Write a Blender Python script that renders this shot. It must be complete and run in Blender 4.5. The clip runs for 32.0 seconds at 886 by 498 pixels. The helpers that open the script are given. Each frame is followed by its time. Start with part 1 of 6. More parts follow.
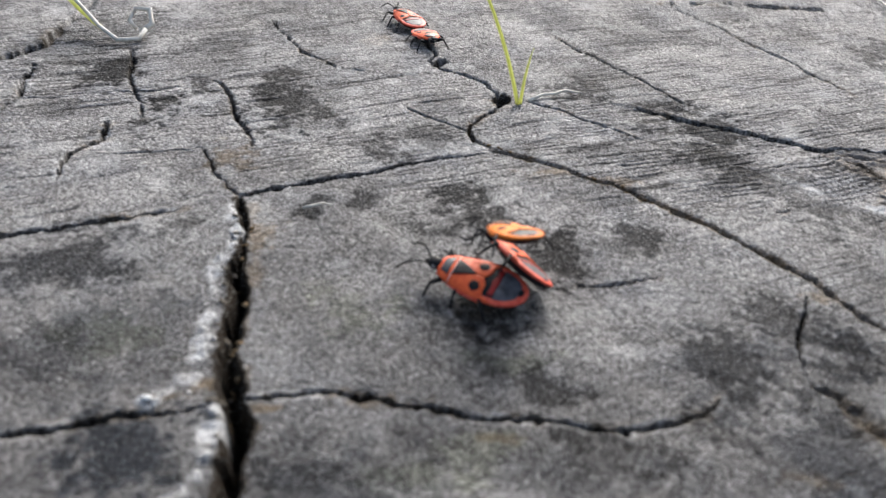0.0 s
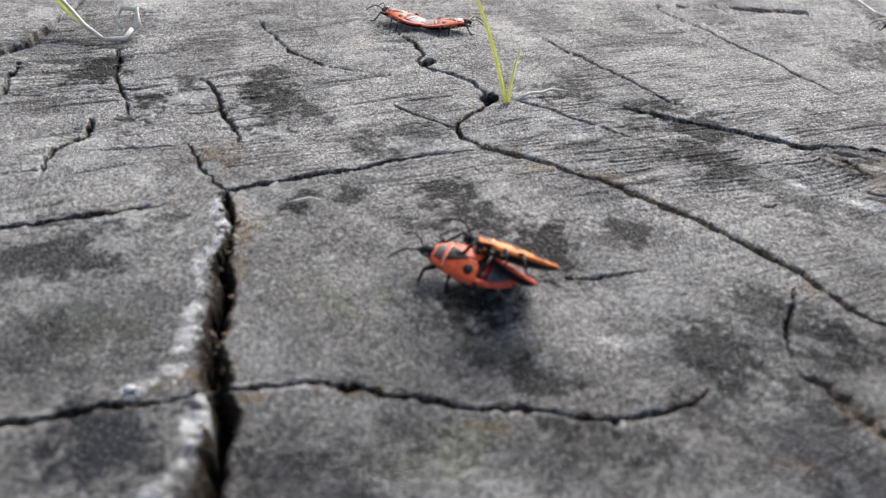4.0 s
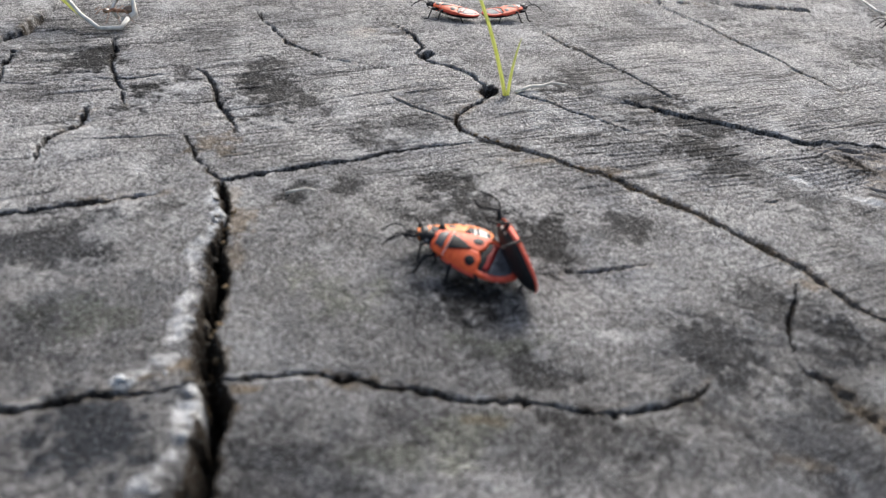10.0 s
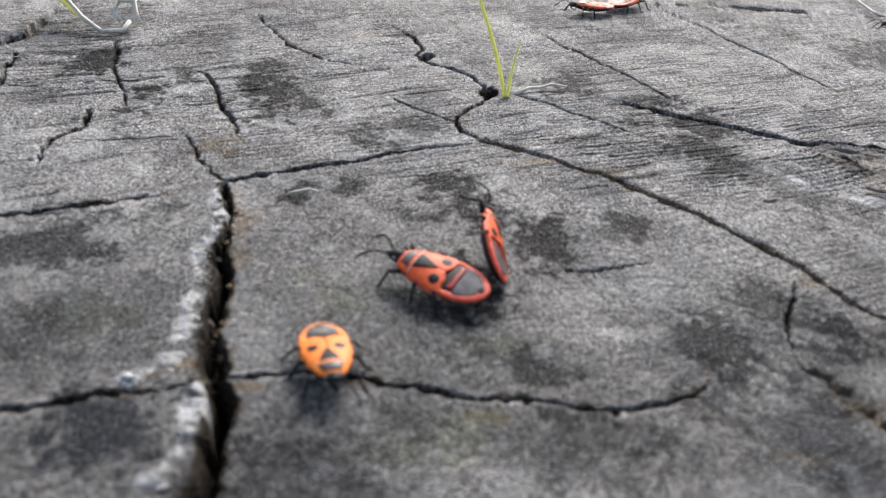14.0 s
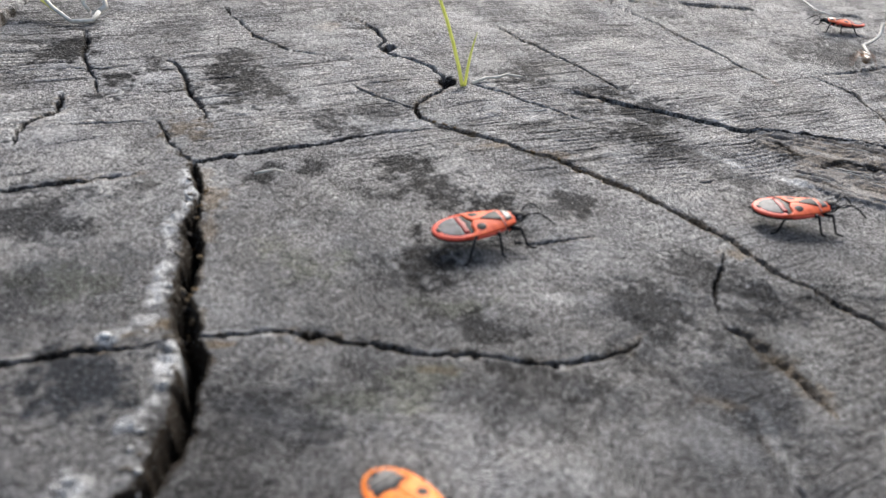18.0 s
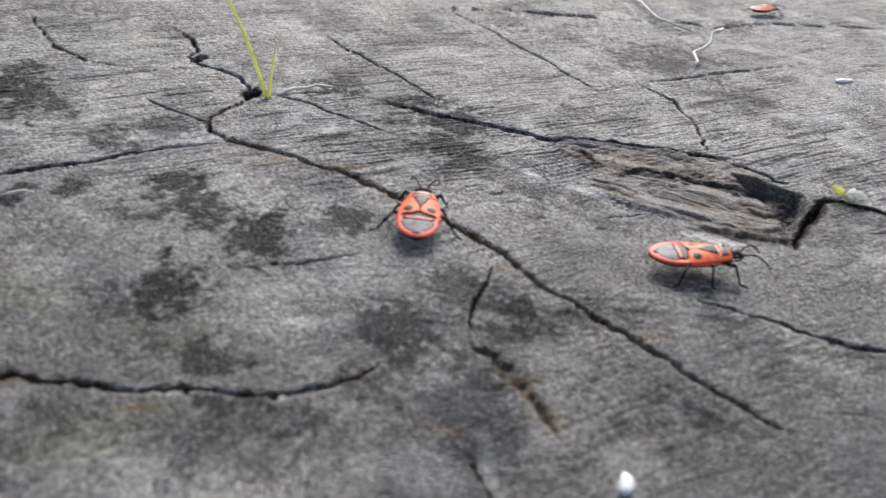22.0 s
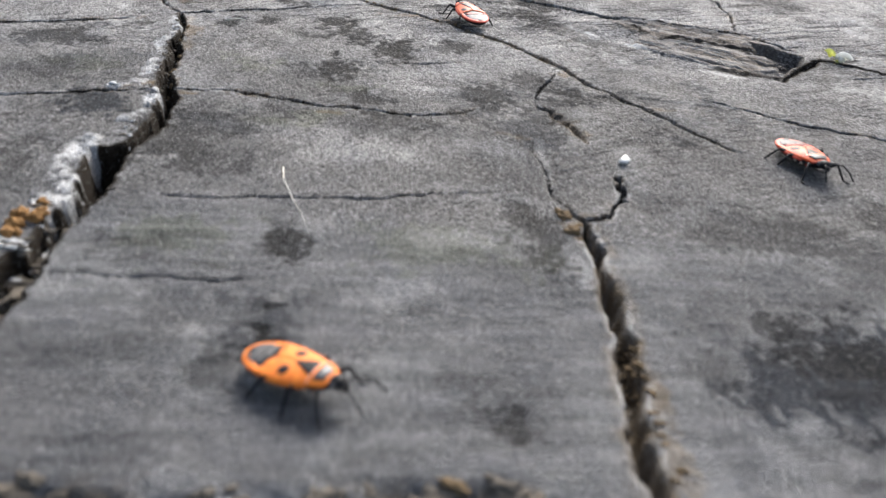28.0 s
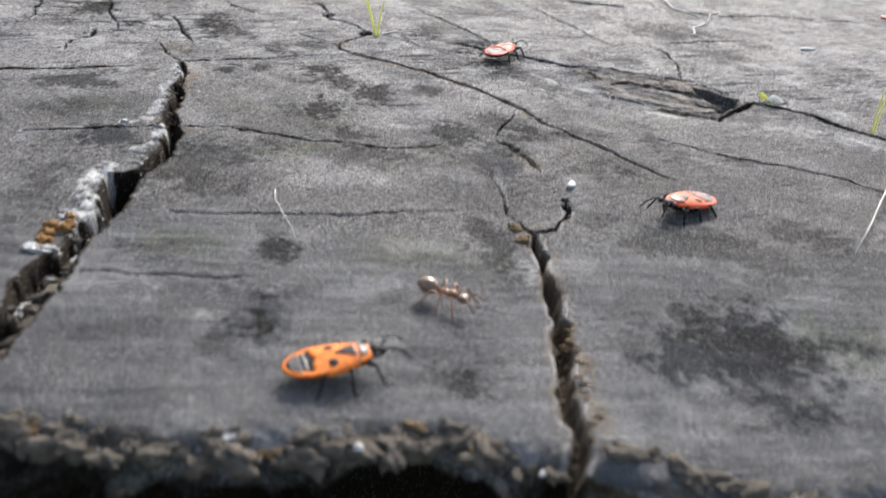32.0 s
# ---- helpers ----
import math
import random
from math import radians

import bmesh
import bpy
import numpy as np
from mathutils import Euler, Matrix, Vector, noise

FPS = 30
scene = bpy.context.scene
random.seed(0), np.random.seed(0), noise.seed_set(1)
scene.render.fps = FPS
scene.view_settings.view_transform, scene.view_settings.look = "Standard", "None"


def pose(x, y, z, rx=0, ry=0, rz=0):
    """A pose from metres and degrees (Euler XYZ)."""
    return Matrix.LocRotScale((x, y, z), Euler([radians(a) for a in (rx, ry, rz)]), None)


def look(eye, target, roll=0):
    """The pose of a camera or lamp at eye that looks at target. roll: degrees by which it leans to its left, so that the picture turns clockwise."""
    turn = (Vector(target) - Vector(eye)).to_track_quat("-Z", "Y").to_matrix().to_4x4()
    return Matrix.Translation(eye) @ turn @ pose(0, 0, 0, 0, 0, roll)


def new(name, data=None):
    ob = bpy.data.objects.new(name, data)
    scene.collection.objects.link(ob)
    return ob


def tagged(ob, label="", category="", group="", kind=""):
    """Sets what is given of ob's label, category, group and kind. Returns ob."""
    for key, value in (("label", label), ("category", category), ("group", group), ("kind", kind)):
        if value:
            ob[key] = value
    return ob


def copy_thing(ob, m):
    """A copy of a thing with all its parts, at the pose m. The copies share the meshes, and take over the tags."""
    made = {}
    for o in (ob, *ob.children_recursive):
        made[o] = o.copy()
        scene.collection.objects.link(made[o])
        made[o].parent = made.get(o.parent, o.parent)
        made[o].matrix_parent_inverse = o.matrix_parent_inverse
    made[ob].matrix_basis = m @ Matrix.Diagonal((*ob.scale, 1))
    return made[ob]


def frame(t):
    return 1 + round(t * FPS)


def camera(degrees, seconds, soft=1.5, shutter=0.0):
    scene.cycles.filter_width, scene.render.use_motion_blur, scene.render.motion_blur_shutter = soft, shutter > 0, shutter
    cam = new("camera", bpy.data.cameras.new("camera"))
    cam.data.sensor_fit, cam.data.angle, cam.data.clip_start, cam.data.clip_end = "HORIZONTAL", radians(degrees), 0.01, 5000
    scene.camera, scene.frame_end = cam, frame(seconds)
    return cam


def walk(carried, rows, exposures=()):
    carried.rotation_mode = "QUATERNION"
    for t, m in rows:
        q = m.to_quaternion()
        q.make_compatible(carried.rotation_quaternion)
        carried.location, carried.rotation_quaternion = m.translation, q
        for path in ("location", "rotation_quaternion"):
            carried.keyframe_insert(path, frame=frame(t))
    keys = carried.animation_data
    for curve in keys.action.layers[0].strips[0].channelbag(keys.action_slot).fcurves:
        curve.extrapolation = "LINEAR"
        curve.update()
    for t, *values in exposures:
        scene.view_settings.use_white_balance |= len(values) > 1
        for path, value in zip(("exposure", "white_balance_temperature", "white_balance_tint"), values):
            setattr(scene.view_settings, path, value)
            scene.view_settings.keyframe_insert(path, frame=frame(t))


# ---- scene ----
U = 0.012                      # one plan unit in metres; the plan below is drawn in these units

# ---------------------------------------------------------------- camera
cam = camera(56.9, 32.0, soft=1.3, shutter=1.0)
PATH = [
    (0, (0.00008, 0.00030, 0.04465), (-0.00127, 0.08516, -0.00823), 3.18),
    (0.5, (0.00027, 0.00005, 0.04453), (-0.00252, 0.08525, -0.00774), 2.96),
    (1, (-0.00010, -0.00018, 0.04437), (-0.00243, 0.08513, -0.00775), 2.92),
    (1.5, (0.00059, 0.00005, 0.04397), (-0.00072, 0.08544, -0.00806), 3.11),
    (2, (0.00057, -0.00001, 0.04390), (-0.00032, 0.08537, -0.00815), 3.11),
    (2.5, (0.00080, -0.00013, 0.04379), (0.00010, 0.08527, -0.00823), 3.08),
    (3, (0.00013, -0.00122, 0.04432), (-0.00027, 0.08429, -0.00753), 3.35),
    (3.5, (0.00024, -0.00042, 0.04358), (0.00001, 0.08515, -0.00816), 3.43),
    (5.5, (0.00034, -0.00018, 0.04254), (0.00066, 0.08534, -0.00928), 3.70),
    (6, (0.00031, -0.00007, 0.04234), (0.00051, 0.08551, -0.00940), 3.78),
    (6.5, (0.00040, -0.00071, 0.04262), (0.00054, 0.08487, -0.00911), 3.86),
    (7, (0.00026, -0.00016, 0.04225), (0.00009, 0.08534, -0.00961), 3.88),
    (7.5, (0.00011, -0.00013, 0.04224), (0.00025, 0.08527, -0.00978), 4.06),
    (8, (0.00005, -0.00036, 0.04206), (-0.00016, 0.08526, -0.00960), 3.98),
    (8.5, (-0.00005, -0.00026, 0.04204), (0.00002, 0.08529, -0.00975), 4.11),
    (9, (0.00001, 0.00000, 0.04200), (-0.00004, 0.08552, -0.00984), 4.13),
    (9.5, (0.00023, 0.00022, 0.04186), (0.00030, 0.08566, -0.01009), 4.09),
    (10, (0.00021, 0.00036, 0.04181), (0.00056, 0.08586, -0.01005), 4.15),
    (10.5, (0.00021, 0.00009, 0.04197), (0.00055, 0.08558, -0.00990), 4.06),
    (11, (0.00019, 0.00009, 0.04184), (0.00074, 0.08565, -0.00993), 4.07),
    (11.5, (0.00018, 0.00024, 0.04192), (0.00035, 0.08582, -0.00981), 4.00),
    (12, (0.00014, 0.00022, 0.04184), (0.00014, 0.08579, -0.00991), 4.00),
    (12.5, (0.00012, 0.00014, 0.04197), (0.00001, 0.08572, -0.00977), 3.97),
    (13, (0.00015, -0.00012, 0.04206), (0.00033, 0.08552, -0.00957), 4.00),
    (13.5, (0.00008, -0.00027, 0.04193), (0.00060, 0.08541, -0.00965), 4.09),
    (15.5, (-0.00027, -0.00141, 0.04190), (-0.00016, 0.08403, -0.01005), 3.89),
    (16, (0.00032, -0.00188, 0.04172), (0.00079, 0.08340, -0.01048), 4.18),
    (16.5, (0.00035, -0.00235, 0.04168), (0.00245, 0.08302, -0.01035), 4.80),
    (17, (0.00061, -0.00389, 0.04261), (0.00305, 0.08193, -0.00867), 5.05),
    (17.5, (0.00096, -0.00616, 0.04301), (0.00401, 0.07973, -0.00810), 5.08),
    (18, (0.00122, -0.00675, 0.04296), (0.00555, 0.07884, -0.00858), 5.21),
    (18.5, (0.00217, -0.00796, 0.04303), (0.00781, 0.07800, -0.00775), 5.29),
    (19, (0.00671, -0.00938, 0.04292), (0.01581, 0.07608, -0.00821), 7.04),
    (19.5, (0.01230, -0.00598, 0.04329), (0.02303, 0.07928, -0.00785), 7.60),
    (20, (0.01418, -0.00660, 0.04234), (0.02482, 0.07869, -0.00877), 7.54),
    (20.5, (0.01702, -0.00534, 0.04326), (0.02938, 0.07992, -0.00751), 7.45),
    (21, (0.01904, -0.00447, 0.04276), (0.03374, 0.08064, -0.00766), 7.52),
    (21.5, (0.01930, -0.00442, 0.04296), (0.03418, 0.08059, -0.00755), 7.44),
    (22, (0.01871, -0.00349, 0.04330), (0.03174, 0.08219, -0.00658), 6.52),
    (22.5, (0.01704, -0.00334, 0.04376), (0.02782, 0.08246, -0.00646), 6.25),
    (23, (0.01476, -0.00348, 0.04382), (0.02173, 0.08302, -0.00587), 5.89),
    (23.5, (0.01379, -0.00300, 0.04505), (0.01851, 0.08396, -0.00410), 5.01),
    (24, (0.01328, -0.00495, 0.04511), (0.01719, 0.08198, -0.00416), 4.79),
    (24.5, (0.01347, -0.00559, 0.04696), (0.01571, 0.08113, -0.00277), 3.98),
    (26.5, (0.01054, -0.01170, 0.04496), (0.00692, 0.07519, -0.00440), 2.48),
    (27, (0.00356, -0.02553, 0.04823), (-0.00192, 0.06176, -0.00026), 3.08),
    (27.5, (0.01083, -0.04130, 0.04341), (0.00985, 0.04479, -0.00746), 5.04),
    (28, (0.01747, -0.05050, 0.03925), (0.01996, 0.03510, -0.01238), 5.80),
    (28.5, (0.01576, -0.05298, 0.04184), (0.01829, 0.03290, -0.00934), 6.45),
    (29, (0.01659, -0.05705, 0.04205), (0.02021, 0.03062, -0.00594), 6.42),
    (29.5, (0.01708, -0.06056, 0.04563), (0.02150, 0.02849, 0.00034), 5.66),
    (30, (0.01877, -0.06186, 0.04638), (0.02276, 0.02741, 0.00149), 5.97),
    (30.5, (0.01917, -0.06248, 0.04445), (0.02349, 0.02650, -0.00097), 5.54),
    (31, (0.01928, -0.06376, 0.04432), (0.02361, 0.02523, -0.00109), 6.00),
    (31.5, (0.01818, -0.06231, 0.04403), (0.02319, 0.02661, -0.00144), 6.64),
    (32, (0.01930, -0.06475, 0.04225), (0.02319, 0.02390, -0.00386), 5.92),
]
walk(cam, [(t, look(eye, target, roll)) for t, eye, target, roll in PATH],
     exposures=[(0.0, 0.98), (6.0, 0.93), (20.0, 0.92), (24.0, 0.86), (26.5, 0.86), (28.0, 1.14), (29.3, 1.10), (30.0, 0.96), (31.0, 1.0), (32.0, 1.08)])
cam.data.dof.use_dof = True
cam.data.dof.focus_distance = 0.135
cam.data.dof.aperture_fstop = 44.0

# ---------------------------------------------------------------- light
world = bpy.data.worlds.new("sky")
scene.world = world
world.use_nodes = True
wn = world.node_tree
sky = wn.nodes.new("ShaderNodeTexSky")
sky.sky_type, sky.sun_disc = "NISHITA", False
sky.sun_elevation, sky.sun_rotation = radians(34), radians(12)
sky.air_density, sky.dust_density, sky.ozone_density = 1.0, 4.0, 1.0
grey_sky = wn.nodes.new("ShaderNodeHueSaturation")          # thin cloud takes most of the blue
grey_sky.inputs["Saturation"].default_value = 0.85
wn.links.new(sky.outputs["Color"], grey_sky.inputs["Color"])
wn.links.new(grey_sky.outputs["Color"], wn.nodes["Background"].inputs["Color"])
wn.nodes["Background"].inputs["Strength"].default_value = 0.12
sun = new("sun", bpy.data.lights.new("sun", "SUN"))
sun.data.energy, sun.data.angle, sun.data.color = 2.6, radians(20), (1.0, 0.985, 0.97)
sun.matrix_world = look((0.085, 0.40, 0.28), (0, 0, 0))


# ---------------------------------------------------------------- materials
def material(name, rough=0.8, metal=0.0, color=(0.5, 0.5, 0.5), spec=0.5):
    m = bpy.data.materials.new(name)
    m.use_nodes = True
    b = m.node_tree.nodes["Principled BSDF"]
    b.inputs["Base Color"].default_value = (*color, 1)
    b.inputs["Roughness"].default_value = rough
    b.inputs["Metallic"].default_value = metal
    b.inputs["Specular IOR Level"].default_value = spec
    return m, m.node_tree, b


def node(tree, kind, **values):
    n = tree.nodes.new(kind)
    for key, value in values.items():
        n.inputs[key].default_value = value
    return n


def link(tree, a, b):
    tree.links.new(a, b)


def noise_node(tree, scale, detail=6.0, rough=0.6, stretch=None, turn=0.0):
    """A noise in object space, metres; stretch squeezes its axes."""
    at = tree.nodes.new("ShaderNodeTexCoord").outputs["Object"]
    if turn:
        r = tree.nodes.new("ShaderNodeMapping")
        r.inputs["Rotation"].default_value = (0, 0, radians(turn))
        link(tree, at, r.inputs["Vector"])
        at = r.outputs["Vector"]
    if stretch:
        r = tree.nodes.new("ShaderNodeMapping")
        r.inputs["Scale"].default_value = stretch
        link(tree, at, r.inputs["Vector"])
        at = r.outputs["Vector"]
    n = node(tree, "ShaderNodeTexNoise", Scale=scale, Detail=detail, Roughness=rough)
    link(tree, at, n.inputs["Vector"])
    return n.outputs["Fac"]


def ramp(tree, fac, stops):
    r = tree.nodes.new("ShaderNodeValToRGB")
    e = r.color_ramp.elements
    e[0].position, e[0].color = stops[0][0], (*stops[0][1], 1)
    e[1].position, e[1].color = stops[-1][0], (*stops[-1][1], 1)
    for pos, col in stops[1:-1]:
        x = e.new(pos)
        x.color = (*col, 1)
    link(tree, fac, r.inputs["Fac"])
    return r.outputs["Color"]


def mix(tree, fac, a, b, how="MIX"):
    m = tree.nodes.new("ShaderNodeMix")
    m.data_type, m.blend_type = "RGBA", how
    for value, socket in ((fac, 0), (a, 6), (b, 7)):
        if isinstance(value, (int, float)):
            m.inputs[socket].default_value = value
        elif isinstance(value, tuple):
            m.inputs[socket].default_value = (*value, 1)
        else:
            link(tree, value, m.inputs[socket])
    return m.outputs[2]


def math_node(tree, how, a, b=0.0):
    m = tree.nodes.new("ShaderNodeMath")
    m.operation = how
    for n, value in enumerate((a, b)):
        if isinstance(value, (int, float)):
            m.inputs[n].default_value = value
        else:
            link(tree, value, m.inputs[n])
    return m.outputs[0]


def attribute(tree, name):
    a = tree.nodes.new("ShaderNodeAttribute")
    a.attribute_name = name
    return a.outputs["Fac"]


def grey(v):
    return (v, v, v)


def wood_material():
    """Weathered end grain: pale fibre tips and dark pores, saw grooves, mould stains, pale crust, brown dirt and
    painted crack shade.
    """
    m, t, b = material("weathered_wood", 0.85, spec=0.12)
    broad = noise_node(t, 90, 5, 0.6)
    mid = noise_node(t, 520, 5, 0.65)
    cells = noise_node(t, 2300, 4, 0.7)
    fine = noise_node(t, 4600, 3, 0.75)
    tips = math_node(t, "ADD", math_node(t, "MULTIPLY", cells, 0.52), math_node(t, "MULTIPLY", fine, 0.48))
    base = ramp(t, tips, [(0.42, grey(0.025)), (0.468, (0.125, 0.122, 0.12)), (0.515, (0.27, 0.267, 0.265)), (0.59, (0.56, 0.56, 0.565))])
    base = mix(t, 0.25, base, ramp(t, mid, [(0.32, grey(0.08)), (0.5, (0.23, 0.228, 0.225)), (0.68, (0.42, 0.42, 0.425))]))
    worn = attribute(t, "smooth")
    brushed = noise_node(t, 1.0, 5, 0.65, (70, 620, 300), -6)
    base = mix(t, math_node(t, "MULTIPLY", worn, 0.75), base, ramp(t, brushed, [(0.30, (0.095, 0.103, 0.113)), (0.5, (0.230, 0.238, 0.252)), (0.70, (0.355, 0.364, 0.380))]))
    tone = ramp(t, broad, [(0.30, (0.76, 0.77, 0.80)), (0.5, (0.98, 0.96, 0.95)), (0.70, (1.22, 1.21, 1.18))])
    base = mix(t, 0.9, base, tone, "MULTIPLY")
    base = mix(t, 1.0, base, ramp(t, attribute(t, "wood_tone"), [(0.0, grey(0.82)), (1.0, grey(1.80))]), "MULTIPLY")
    base = mix(t, attribute(t, "green"), base, mix(t, 1.0, base, (0.80, 0.86, 0.66), "MULTIPLY"))
    base = mix(t, attribute(t, "tan"), base, mix(t, 0.55, mix(t, 1.0, base, (1.10, 0.86, 0.60), "MULTIPLY"), (0.24, 0.18, 0.11)))
    base = mix(t, attribute(t, "groove"), base, mix(t, 1.0, base, (0.20, 0.19, 0.19), "MULTIPLY"))
    lines = ramp(t, noise_node(t, 1.0, 3, 0.6, (75, 1700, 300), -25), [(0.41, grey(1)), (0.47, grey(0))])
    lines = math_node(t, "MULTIPLY", lines, math_node(t, "MULTIPLY", attribute(t, "sawn"), 0.75))
    base = mix(t, lines, base, mix(t, 1.0, base, (0.22, 0.215, 0.21), "MULTIPLY"))
    crust = ramp(t, tips, [(0.42, grey(0.50)), (0.5, grey(0.80)), (0.56, grey(0.95))])
    base = mix(t, attribute(t, "pale"), base, crust)
    base = mix(t, attribute(t, "blue"), base, mix(t, 1.0, base, (0.20, 0.225, 0.27), "MULTIPLY"))
    mould = math_node(t, "MULTIPLY", attribute(t, "dark"), ramp(t, tips, [(0.50, grey(1)), (0.62, grey(0.72))]))
    base = mix(t, mould, base, mix(t, 1.0, base, (0.055, 0.056, 0.06), "MULTIPLY"))
    # near-black brown: dirt, and the shade painted inside cracks and hollows
    base = mix(t, attribute(t, "dirt_shade"), base, mix(t, cells, (0.005, 0.004, 0.003), (0.055, 0.040, 0.026)))
    sparks = ramp(t, fine, [(0.62, grey(0)), (0.69, grey(0.85))])
    base = mix(t, sparks, base, (0.75, 0.75, 0.75))
    link(t, base, b.inputs["Base Color"])
    link(t, ramp(t, cells, [(0.35, grey(0.7)), (0.65, grey(0.95))]), b.inputs["Roughness"])
    height = math_node(t, "ADD", tips, math_node(t, "MULTIPLY", mid, 0.3))
    height = math_node(t, "SUBTRACT", height, math_node(t, "MULTIPLY", lines, 0.35))
    bump = node(t, "ShaderNodeBump", Strength=1.0, Distance=0.0015)
    link(t, height, bump.inputs["Height"])
    link(t, bump.outputs["Normal"], b.inputs["Normal"])
    return m


def speckled(name, dark, light, scale, rough, spec=0.5, bump=0.0, coat=0.0):
    m, t, b = material(name, rough, spec=spec)
    n = noise_node(t, scale, 4, 0.6)
    link(t, ramp(t, n, [(0.3, dark), (0.7, light)]), b.inputs["Base Color"])
    if bump:
        bm_ = node(t, "ShaderNodeBump", Strength=0.6, Distance=bump)
        link(t, n, bm_.inputs["Height"])
        link(t, bm_.outputs["Normal"], b.inputs["Normal"])
    b.inputs["Coat Weight"].default_value = coat
    b.inputs["Coat Roughness"].default_value = 0.25
    return m


WOOD = wood_material()
BUG_RED = speckled("bug_red", (0.56, 0.06, 0.018), (0.76, 0.13, 0.035), 1800, 0.55, 0.25, 0.00005)
BUG_ORANGE = speckled("bug_orange", (0.64, 0.13, 0.015), (0.84, 0.25, 0.03), 1800, 0.55, 0.25, 0.00005)
RED_DEEP = speckled("bug_deep_red", (0.14, 0.008, 0.008), (0.34, 0.016, 0.014), 1500, 0.5, 0.3)
BUG_BLACK = speckled("bug_black", (0.006, 0.006, 0.007), (0.02, 0.02, 0.022), 3000, 0.5, 0.12, 0.00003)
BUG_SADDLE = speckled("bug_saddle", (0.012, 0.012, 0.014), (0.05, 0.05, 0.055), 1400, 0.45, 0.4, 0.00003, 0.05)
BUG_GLOSS = speckled("bug_gloss", (0.035, 0.035, 0.039), (0.13, 0.13, 0.145), 900, 0.55, 0.22, 0.00005)
BUG_EDGE = speckled("bug_edge", (0.54, 0.05, 0.03), (0.74, 0.13, 0.075), 1500, 0.52, 0.28, 0.00005)
PINK = speckled("bug_pink", (0.62, 0.30, 0.24), (0.80, 0.48, 0.40), 1500, 0.4)
HIP_PALE = speckled("bug_hip", (0.42, 0.30, 0.22), (0.66, 0.52, 0.42), 1800, 0.5)


def leafy(name, dark, light):
    """A thin leaf that lets light through."""
    m = speckled(name, dark, light, 900, 0.45)
    t = m.node_tree
    b, out = t.nodes["Principled BSDF"], t.nodes["Material Output"]
    tr = t.nodes.new("ShaderNodeBsdfTranslucent")
    tr.inputs["Color"].default_value = (*light, 1)
    mx = t.nodes.new("ShaderNodeMixShader")
    mx.inputs[0].default_value = 0.5
    link(t, b.outputs[0], mx.inputs[1])
    link(t, tr.outputs[0], mx.inputs[2])
    link(t, mx.outputs[0], out.inputs["Surface"])
    return m


GRASS = leafy("grass_blade", (0.48, 0.54, 0.14), (0.78, 0.80, 0.36))
STRAW = speckled("dry_straw", (0.45, 0.42, 0.36), (0.75, 0.72, 0.66), 900, 0.7)
PETAL = leafy("white_petal", (0.86, 0.87, 0.82), (0.93, 0.93, 0.90))
WHITE = speckled("white_flake", (0.40, 0.40, 0.39), (0.66, 0.66, 0.65), 1500, 0.7, bump=0.0001)
SOIL = speckled("soil", (0.04, 0.05, 0.02), (0.14, 0.12, 0.07), 60, 0.95, bump=0.004)


# ---------------------------------------------------------------- building helpers
def part(name, bm, mat, parent=None, label="", smooth=True):
    me = bpy.data.meshes.new(name)
    bm.to_mesh(me)
    bm.free()
    if smooth:
        me.shade_smooth()
    me.materials.append(mat)
    ob = new(name, me)
    if parent is not None:
        ob.parent = parent
    return tagged(ob, label)


def tube(bm, points, radii, sides=6):
    """A closed tapering tube along points."""
    rings = []
    pts = [Vector([float(c) for c in p]) for p in points]
    for n, p in enumerate(pts):
        way = (pts[min(n + 1, len(pts) - 1)] - pts[max(n - 1, 0)]).normalized()
        a = way.cross(Vector((0.13, 0.21, 1.0))).normalized()
        b = way.cross(a)
        rings.append([bm.verts.new(p + float(radii[n]) * (math.cos(k * math.tau / sides) * a + math.sin(k * math.tau / sides) * b)) for k in range(sides)])
    for r, s in zip(rings, rings[1:]):
        for k in range(sides):
            bm.faces.new((r[k], r[(k + 1) % sides], s[(k + 1) % sides], s[k]))
    bm.faces.new(rings[0][::-1])
    bm.faces.new(rings[-1])
    return bm


def smoothstep(a, b, x):
    k = np.clip((x - a) / (b - a), 0, 1)
    return k * k * (3 - 2 * k)


_table = np.random.RandomState(7).rand(256, 256)


def vnoise(x, y, seed=0):
    """Smooth value noise in 0..1 on arrays."""
    x, y = x + 17.3 * seed, y + 9.7 * seed
    xi, yi = np.floor(x).astype(int), np.floor(y).astype(int)
    fx, fy = x - xi, y - yi
    fx, fy = fx * fx * (3 - 2 * fx), fy * fy * (3 - 2 * fy)
    a, b = _table[xi & 255, yi & 255], _table[(xi + 1) & 255, yi & 255]
    c, d = _table[xi & 255, (yi + 1) & 255], _table[(xi + 1) & 255, (yi + 1) & 255]
    return (a + (b - a) * fx) * (1 - fy) + (c + (d - c) * fx) * fy


def fbm(x, y, seed=0, octaves=4):
    total, amp, norm = 0.0, 1.0, 0.0
    for k in range(octaves):
        total, norm = total + amp * vnoise(x * 2**k, y * 2**k, seed + 3 * k), norm + amp
        amp *= 0.5
    return total / norm


# ---------------------------------------------------------------- the stump's cut face
MID, RADIUS = (2.3, 15.9), 17.0


